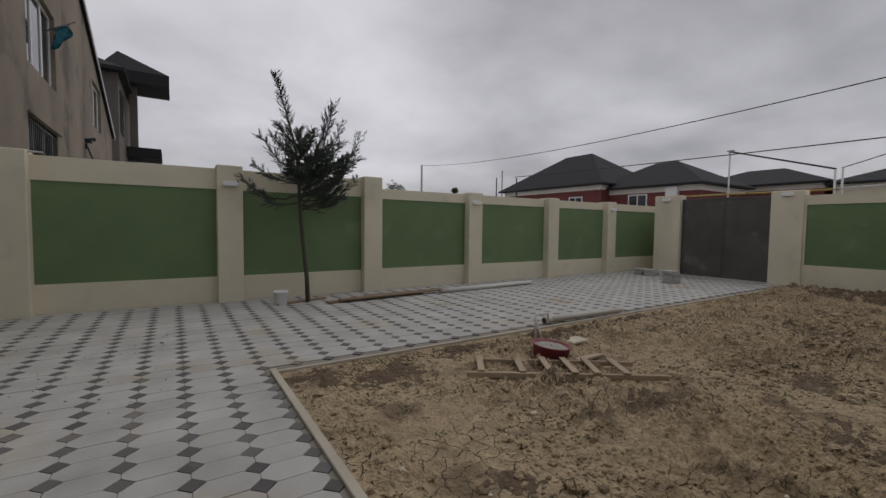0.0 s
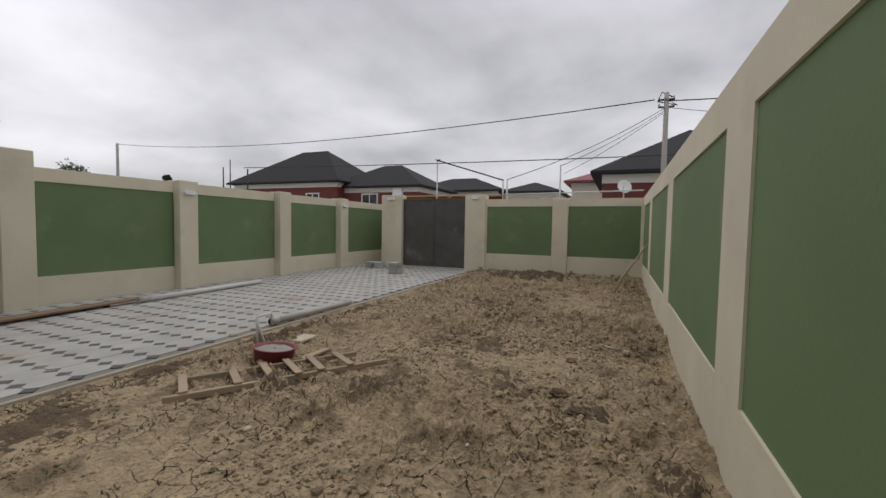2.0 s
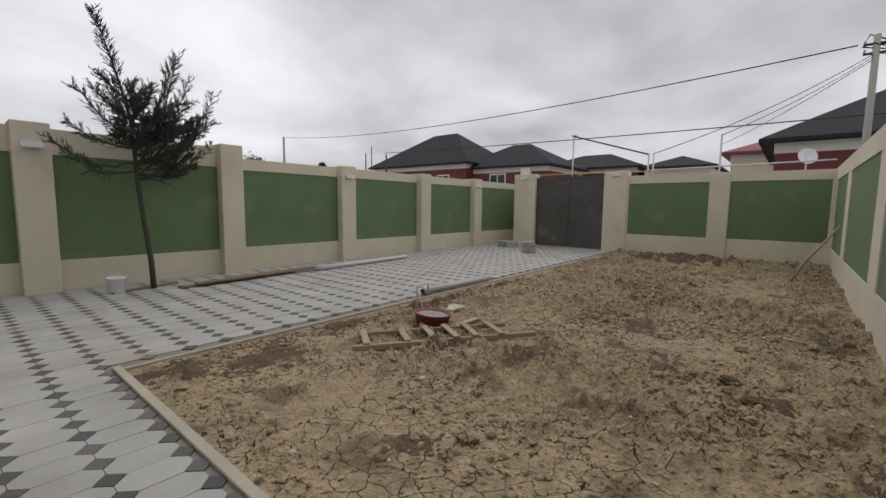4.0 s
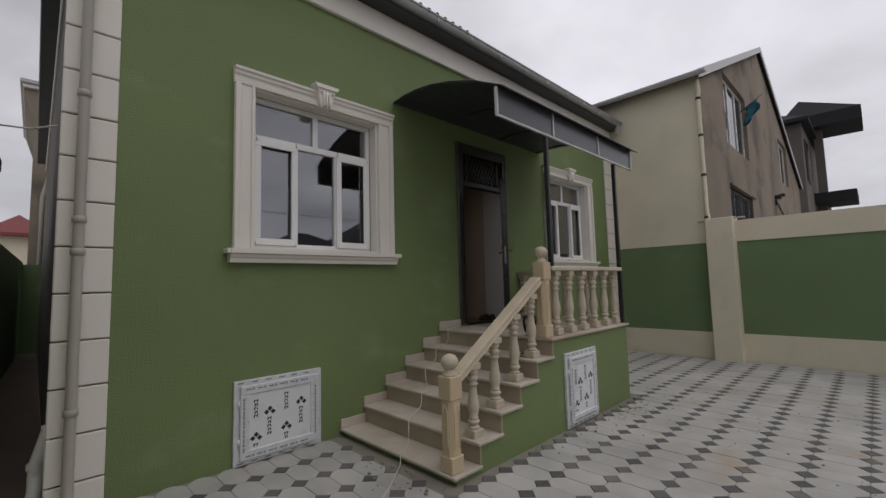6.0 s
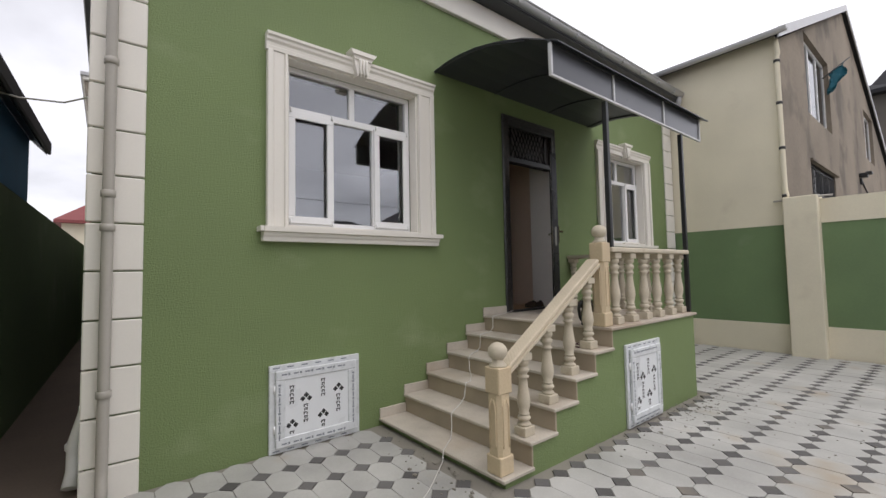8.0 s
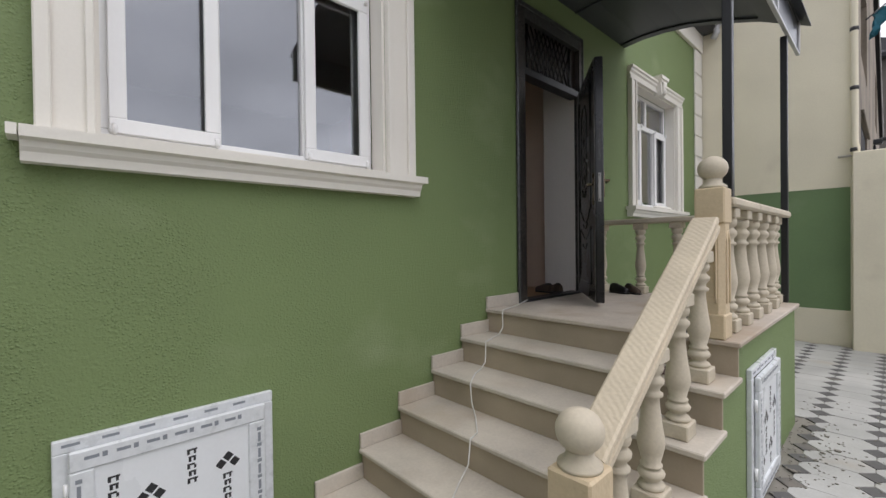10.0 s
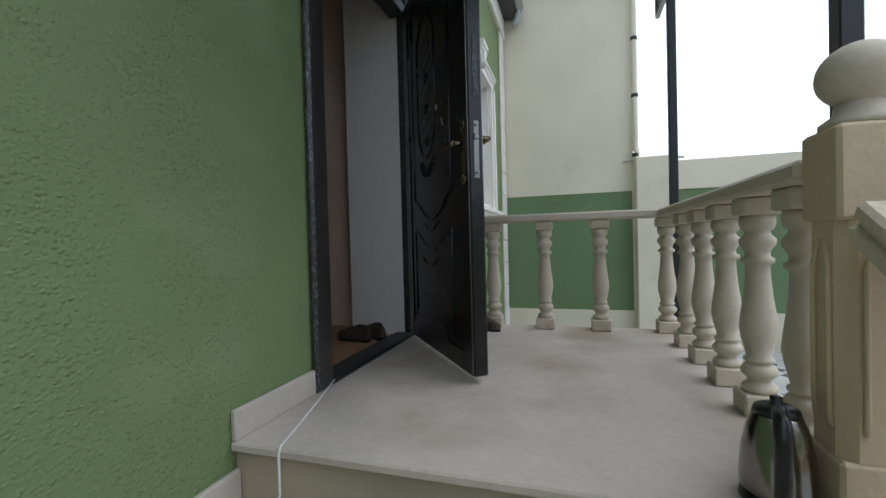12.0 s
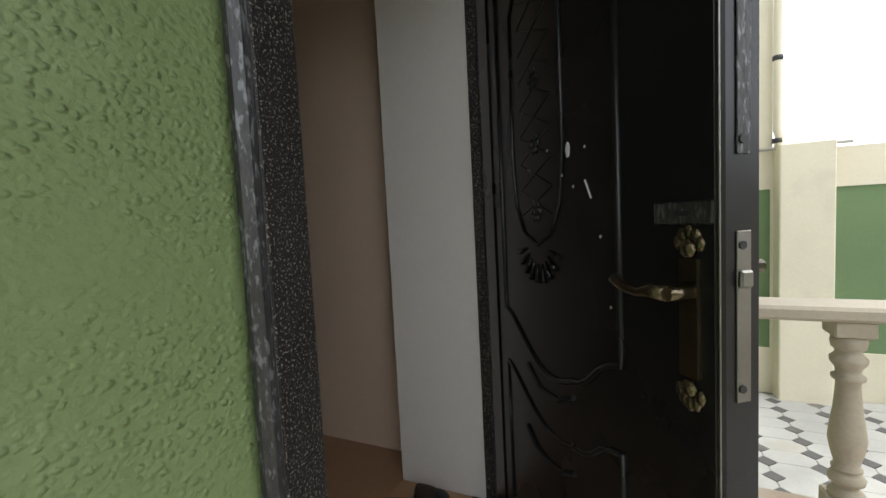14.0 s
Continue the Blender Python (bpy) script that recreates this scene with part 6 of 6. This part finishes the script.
# ---- soil of the plot ----
def add_cracks(m, scale, width, mask_scale, mask_at):
    """Dark drying cracks: the edges of a cell pattern, warped and broken up by a mask."""
    nt = m.node_tree
    bsdf = nt.nodes["Principled BSDF"]
    old = bsdf.inputs["Base Color"].links[0].from_socket
    tc = nt.nodes.new("ShaderNodeTexCoord")
    warp = nt.nodes.new("ShaderNodeTexNoise")
    warp.inputs["Scale"].default_value, warp.inputs["Detail"].default_value = 5.0, 3.0
    nt.links.new(tc.outputs["Object"], warp.inputs["Vector"])
    sc = nt.nodes.new("ShaderNodeVectorMath")
    sc.operation = "MULTIPLY_ADD"
    nt.links.new(warp.outputs["Color"], sc.inputs[0])
    sc.inputs[1].default_value = (0.16, 0.16, 0.0)
    nt.links.new(tc.outputs["Object"], sc.inputs[2])
    vo = nt.nodes.new("ShaderNodeTexVoronoi")
    vo.feature, vo.voronoi_dimensions = "DISTANCE_TO_EDGE", "2D"
    vo.inputs["Scale"].default_value = scale
    nt.links.new(sc.outputs[0], vo.inputs["Vector"])
    line_ = nt.nodes.new("ShaderNodeMapRange")
    line_.inputs["From Min"].default_value, line_.inputs["From Max"].default_value = width * 0.35, width
    line_.inputs["To Min"].default_value, line_.inputs["To Max"].default_value = 1.0, 0.0
    nt.links.new(vo.outputs["Distance"], line_.inputs["Value"])
    mk = nt.nodes.new("ShaderNodeTexNoise")
    mk.inputs["Scale"].default_value = mask_scale
    nt.links.new(tc.outputs["Object"], mk.inputs["Vector"])
    mr = nt.nodes.new("ShaderNodeMapRange")
    mr.inputs["From Min"].default_value, mr.inputs["From Max"].default_value = mask_at - 0.04, mask_at + 0.06
    nt.links.new(mk.outputs["Fac"], mr.inputs["Value"])
    mu = nt.nodes.new("ShaderNodeMath")
    mu.operation = "MULTIPLY"
    nt.links.new(line_.outputs[0], mu.inputs[0])
    nt.links.new(mr.outputs[0], mu.inputs[1])
    mx = nt.nodes.new("ShaderNodeMix")
    mx.data_type = "RGBA"
    nt.links.new(mu.outputs[0], mx.inputs[0])
    nt.links.new(old, mx.inputs[6])
    mx.inputs[7].default_value = (0.055, 0.04, 0.026, 1)
    nt.links.new(mx.outputs[2], bsdf.inputs["Base Color"])
    bp = nt.nodes.new("ShaderNodeBump")
    bp.inputs["Strength"].default_value, bp.inputs["Distance"].default_value = 1.0, 0.02
    bp.invert = True
    nt.links.new(mu.outputs[0], bp.inputs["Height"])
    nt.links.new(bsdf.inputs["Normal"].links[0].from_socket, bp.inputs["Normal"])
    nt.links.new(bp.outputs[0], bsdf.inputs["Normal"])


add_cracks(SOIL, 6.3, 0.025, 0.9, 0.48)
SX0, SX1, SY0, SY1 = KX + 0.051, FAR - 0.001, PY0 + 0.001, KY - 0.001


def soil_z(x, y):
    p = Vector((x, y, 0))
    rough = 0.5 + 0.5 * noise.noise(p * 0.55 + Vector((3, 1, 7)))
    rough = max(0.10, min(1.0, rough * 2.3 - 0.60 + 0.05 * max(0, x - 8)))
    z = 0.028 * noise.noise(p * 0.6) + 0.016 * noise.noise(p * 2.1)
    z += rough * (0.15 * max(0.0, noise.noise(p * 4.2)) + 0.12 * max(0.0, noise.noise(p * 10.5) - 0.05) + 0.07 * max(0.0, noise.noise(p * 21.0)) + 0.028 * noise.noise(p * 38.0))
    z += 0.006 * noise.noise(p * 30.0)
    edge = min(x - SX0, SY1 - y, 0.3) / 0.3
    return -0.035 + z * max(0.25, edge) + (0.12 * math.exp(-((x - 18.9) / 0.9) ** 2) * (0.4 + abs(noise.noise(p * 3.0))) if x > 16 else 0)


nx, ny = 760, 330
gx = [SX0 + (SX1 - SX0) * (i / nx) ** 1.1 for i in range(nx + 1)]
gy = [SY0 + (SY1 - SY0) * j / ny for j in range(ny + 1)]
vs = [(x, y, soil_z(x, y)) for x in gx for y in gy]
fs = [(i * (ny + 1) + j, (i + 1) * (ny + 1) + j, (i + 1) * (ny + 1) + j + 1, i * (ny + 1) + j + 1) for i in range(nx) for j in range(ny)]
me = bpy.data.meshes.new("soil")
me.from_pydata(vs, [], fs)
me.materials.append(SOIL)
me.shade_smooth()
tagged(new("soil", me), "dry cracked brown soil of the unplanted plot", "soil", kind="structure")

ico = bmesh.new()
bmesh.ops.create_icosphere(ico, subdivisions=1, radius=1.0)
base_v = [v.co.copy() for v in ico.verts]
base_f = [[v.index for v in f.verts] for f in ico.faces]
ico.free()


def scatter(name, count, size, material, label, category, seed, dense):
    random.seed(seed)
    v_, f_ = [], []
    k = 0
    while k < count:
        x, y = random.uniform(SX0 + 0.05, SX1 - 0.05), random.uniform(SY0 + 0.05, SY1 - 0.05)
        if random.random() > dense(x, y):
            continue
        k += 1
        s = size * random.uniform(0.4, 1.0) * (2.0 if random.random() < 0.06 else 1.0)
        r = Euler((random.uniform(0, 6), random.uniform(0, 6), random.uniform(0, 6))).to_matrix()
        sc = Vector((random.uniform(0.7, 1.4), random.uniform(0.7, 1.2), random.uniform(0.45, 0.8))) * s
        i = len(v_)
        o = Vector((x, y, soil_z(x, y) + s * 0.2))
        for b in base_v:
            q = r @ b
            q = Vector((q.x * sc.x, q.y * sc.y, q.z * sc.z)) * (1 + 0.35 * noise.noise(b * 1.7 + o * 9))
            v_.append(tuple(o + q))
        f_.extend([[a + i for a in f] for f in base_f])
    m_ = bpy.data.meshes.new(name)
    m_.from_pydata(v_, [], f_)
    m_.materials.append(material)
    return tagged(new(name, m_), label, category, kind="stuff")


def rough_at(x, y):
    return max(0.04, min(1.0, 0.30 + 1.3 * noise.noise(Vector((x, y, 0)) * 0.7 + Vector((5, 2, 0))) + 0.02 * max(0, x - 8)))


scatter("soil_clods", 15000, 0.019, SOIL, "loose clods of dry brown soil", "soil clods", 21, rough_at)
scatter("large_clods", 900, 0.042, SOIL, "larger lumps of dry soil", "soil clods", 27, lambda x, y: rough_at(x, y) ** 2)
scatter("dark_clods", 2200, 0.024, CLOD, "darker loose soil clods", "soil clods", 22, lambda x, y: rough_at(x, y) ** 2)
scatter("pale_stones", 130, 0.018, STONE, "small pale stones and chips in the soil", "stones", 23, lambda x, y: 1.0)


def heap(cx, cy, rx, ry, h, seed, label):
    """A low ragged patch of darker turned soil whose rim sinks into the plot."""
    n = int(max(rx, ry) * 2 / 0.035)
    off = Vector((seed * 3.1, seed * 1.7, 0))
    v_, idx = [], {}
    for i in range(n + 1):
        for j in range(n + 1):
            x, y = cx + rx * 1.3 * (2 * i / n - 1), cy + ry * 1.3 * (2 * j / n - 1)
            if not (SX0 < x < SX1 and SY0 < y < SY1):
                continue
            p = Vector((x, y, 0))
            r = math.hypot((x - cx) / rx, (y - cy) / ry) + 0.8 * noise.noise(p * 2.6 + off) + 0.8 * noise.noise(p * 6.5 + off) + 0.35
            z = soil_z(x, y) + h * (1.0 - r) + 0.03 * noise.noise(p * 14 + off) + 0.02 * noise.noise(p * 30) - 0.006
            idx[(i, j)] = len(v_)
            v_.append((x, y, max(z, soil_z(x, y) - 0.03)))
    f_ = [(idx[(i, j)], idx[(i + 1, j)], idx[(i + 1, j + 1)], idx[(i, j + 1)]) for i in range(n) for j in range(n)
          if all(k in idx for k in ((i, j), (i + 1, j), (i + 1, j + 1), (i, j + 1)))]
    m_ = bpy.data.meshes.new("dark_soil_patch")
    m_.from_pydata(v_, [], f_)
    m_.materials.append(DARK_SOIL)
    m_.shade_smooth()
    return tagged(new("dark_soil_patch", m_), label, "soil", kind="stuff")


for k, (cx, cy, rx, ry, h) in enumerate(((18.6, 2.7, 1.2, 1.8, 0.16), (6.4, 4.28, 0.85, 0.5, 0.06), (5.7, 4.6, 0.5, 0.3, 0.045), (7.7, 4.62, 0.9, 0.25, 0.05), (8.05, 3.42, 0.9, 0.5, 0.035), (11.6, 4.66, 1.4, 0.22, 0.05),
                                         (6.25, 2.1, 0.28, 0.22, 0.05), (8.9, 1.1, 0.5, 0.3, 0.05), (8.6, 0.25, 0.2, 0.2, 0.06), (10.2, 1.6, 0.5, 0.5, 0.04), (9.6, 4.6, 1.2, 0.25, 0.05),
                                         (8.4, 2.3, 0.4, 0.35, 0.03), (7.7, -0.35, 0.5, 0.2, 0.04), (13.0, 2.4, 0.8, 0.8, 0.04))):
    heap(cx, cy, rx, ry, h, k + 1, "patch of darker freshly turned soil on the dry plot")
stone = bmesh.new()
for x, y, s in ((7.13, 2.69, 0.03), (10.51, 0.47, 0.022), (10.73, 0.36, 0.022), (7.55, 1.01, 0.016), (8.77, -0.21, 0.016), (8.46, -0.33, 0.016)):
    bmesh.ops.create_icosphere(stone, subdivisions=2, radius=s, matrix=Matrix.Translation((x, y, soil_z(x, y) + s * 0.3)) @ Matrix.Diagonal((1.3, 0.9, 0.6, 1)))
tagged(new("stone_chip", mesh_of("stone_chip", stone, STONE)), "white stone chips lying on the soil", "stones", kind="stuff")

random.seed(31)
wv, wf = [], []
for k in range(90):
    x, y = (random.uniform(5.5, 8.2), random.uniform(3.3, 4.8)) if k < 45 else (random.uniform(5.8, 18), random.uniform(-0.4, 4.6))
    for b in range(random.randint(6, 16)):
        a = random.uniform(0, 2 * math.pi)
        o = Vector((x + random.gauss(0, 0.05), y + random.gauss(0, 0.05), soil_z(x, y) - 0.004))
        d = Vector((math.cos(a), math.sin(a), random.uniform(0.3, 1.2))) * random.uniform(0.015, 0.035)
        w = Vector((-math.sin(a), math.cos(a), 0)) * 0.005
        i = len(wv)
        wv += [tuple(o - w), tuple(o + w), tuple(o + d * 0.6 + w * 1.3), tuple(o + d), tuple(o + d * 0.6 - w * 1.3)]
        wf.append((i, i + 1, i + 2, i + 3, i + 4))
me = bpy.data.meshes.new("weeds")
me.from_pydata(wv, [], wf)
me.materials.append(WEED)
tagged(new("weeds", me), "sparse low green weeds in the dry soil", "weeds", kind="stuff")

# ---- pavers ----
DX, DY, X0, Y0, C = 0.378, 0.23, 4.545, 3.50, 0.080


def tile_mesh(bm, cx, cy, z):
    """One pale elongated octagonal paver with eased edges."""
    a, b, j = DX / 2 - 0.0022, DY / 2 - 0.0022, C
    out = [(-a + j, -b), (a - j, -b), (a, -b + j), (a, b - j), (a - j, b), (-a + j, b), (-a, b - j), (-a, -b + j)]
    return rings_up(bm, out, cx, cy, z)


def dark_mesh(bm, cx, cy, z):
    c = C - 0.004
    return rings_up(bm, [(-c, 0), (0, -c), (c, 0), (0, c)], cx, cy, z)


def rings_up(bm, out, cx, cy, z):
    v0 = [bm.verts.new((cx + x, cy + y, z - 0.03)) for x, y in out]
    v1 = [bm.verts.new((cx + x, cy + y, z - 0.002)) for x, y in out]
    v2 = [bm.verts.new((cx + x * 0.985, cy + y * 0.978, z)) for x, y in out]
    n = len(out)
    for a, b in ((v0, v1), (v1, v2)):
        for i in range(n):
            bm.faces.new((a[i], a[(i + 1) % n], b[(i + 1) % n], b[i]))
    bm.faces.new(v2)


def paved(x, y, mx, my):
    if y + my > PY1 or y - my < PY0 or x - mx < 0.0 or x + mx > (21.6 if y > 9.1 else FAR + 0.1):
        return False
    if x + mx > KX and y - my < KY + 0.05:
        return False
    return not (x - mx < SX and STEPS_Y[0] < y + my and y - my < LY1)


one_tile = bmesh.new()
tile_mesh(one_tile, 0, 0, 0)
one_tile = mesh_of("paver", one_tile, TILE)
one_dark = bmesh.new()
dark_mesh(one_dark, 0, 0, 0)
one_dark = mesh_of("dark_paver", one_dark, TILE_DARK)
rest_v, rest_f, dark_v, dark_f = [], [], [], []
random.seed(9)


def add_rest(me_, x, y, z, vl, fl):
    i = len(vl)
    vl.extend([(v.co.x + x, v.co.y + y, v.co.z + z) for v in me_.vertices])
    fl.extend([[i + k for k in p.vertices] for p in me_.polygons])


near_t = near_d = 0
for i in range(-13, 46):
    for j in range(-19, 30):
        z = random.uniform(-0.002, 0.002)
        x, y = X0 + DX * (i + 0.5), Y0 + DY * (j + 0.5)
        if paved(x, y, DX / 2 - 0.05, DY / 2 - 0.03):
            if x < KX and -0.1 < y < 4.6 and near_t < 300 and (x > 1.8 or y < 2.5):
                p = new("paver", one_tile)
                p.parent, p.location = paving, (x, y, z)
                near_t += 1
            else:
                add_rest(one_tile, x, y, z, rest_v, rest_f)
        x, y = X0 + DX * i, Y0 + DY * j
        z = random.uniform(-0.002, 0.002)
        if paved(x, y, 0.06, 0.06):
            if x < KX and -0.1 < y < 4.6 and near_d < 300 and (x > 1.8 or y < 2.5):
                p = new("dark_paver", one_dark)
                p.parent, p.location = paving, (x, y, z)
                near_d += 1
            else:
                add_rest(one_dark, x, y, z, dark_v, dark_f)
for nm, v_, f_, m_ in (("pavers", rest_v, rest_f, TILE), ("dark_pavers", dark_v, dark_f, TILE_DARK)):
    me = bpy.data.meshes.new(nm)
    me.from_pydata(v_, [], f_)
    me.materials.append(m_)
    o = new(nm, me)
    o.parent = paving
    tagged(o, kind="stuff")

# ---- mortar crumbs on the paving ----
random.seed(57)
cv, cf = [], []
for k in range(420):
    if k < 260:
        x, y = 1.76 + abs(random.gauss(0, 0.28)), random.gauss(5.3, 0.75)
    elif k < 330:
        x, y = random.gauss(1.2, 0.5), 2.45 - abs(random.gauss(0, 0.18))
    else:
        x, y = random.uniform(2.0, 4.4), random.uniform(4.5, 8.5)
    if x < 1.76 and y > 2.5:
        continue
    s = random.uniform(0.003, 0.009) * (2.2 if random.random() < 0.08 else 1.0)
    i = len(cv)
    o = Vector((x, y, 0.002 + s * 0.3))
    for b in base_v:
        cv.append(tuple(o + Vector((b.x * s * 1.4, b.y * s, b.z * s * 0.6)) * (1 + 0.4 * noise.noise(b * 2 + o * 20))))
    cf.extend([[a + i for a in f] for f in base_f])
me = bpy.data.meshes.new("mortar_crumbs")
me.from_pydata(cv, [], cf)
me.materials.append(MORTAR)
tagged(new("mortar_crumbs", me), "pale crumbs of mortar scattered on the paving", "debris", kind="stuff")

# ---- pale stick and two big clods on the soil ----
stk = tube(bmesh.new(), [(10.92, 0.22, soil_z(10.92, 0.22) + 0.02), (10.82, 0.11, soil_z(10.82, 0.11) + 0.03), (10.71, -0.01, soil_z(10.71, -0.01) + 0.015)], [0.014, 0.012, 0.008], 7)
tube(stk, [(10.80, 0.10, soil_z(10.8, 0.1) + 0.02), (10.84, 0.02, soil_z(10.84, 0.02) + 0.02)], [0.008, 0.005], 6)
tagged(new("stick", mesh_of("stick", stk, STONE)), "pale dry forked stick lying on the soil", "stick")
for x, y, s in ((8.84, 0.53, 0.075), (8.53, 0.33, 0.085), (6.55, 0.9, 0.06)):
    bm = bmesh.new()
    bmesh.ops.create_icosphere(bm, subdivisions=3, radius=1.0)
    for v in bm.verts:
        v.co *= 1 + 0.45 * noise.noise(v.co * 1.8 + Vector((x, y, 0))) + 0.22 * noise.noise(v.co * 5.0)
        v.co = Vector((v.co.x * s, v.co.y * s * 1.1, v.co.z * s * 0.55))
    o = new("soil_clod", mesh_of("soil_clod", bm, DARK_SOIL))
    o.location = (x, y, soil_z(x, y) + s * 0.2)
    tagged(o, "large dark lump of dug soil on the plot", "soil clod", "large clods")
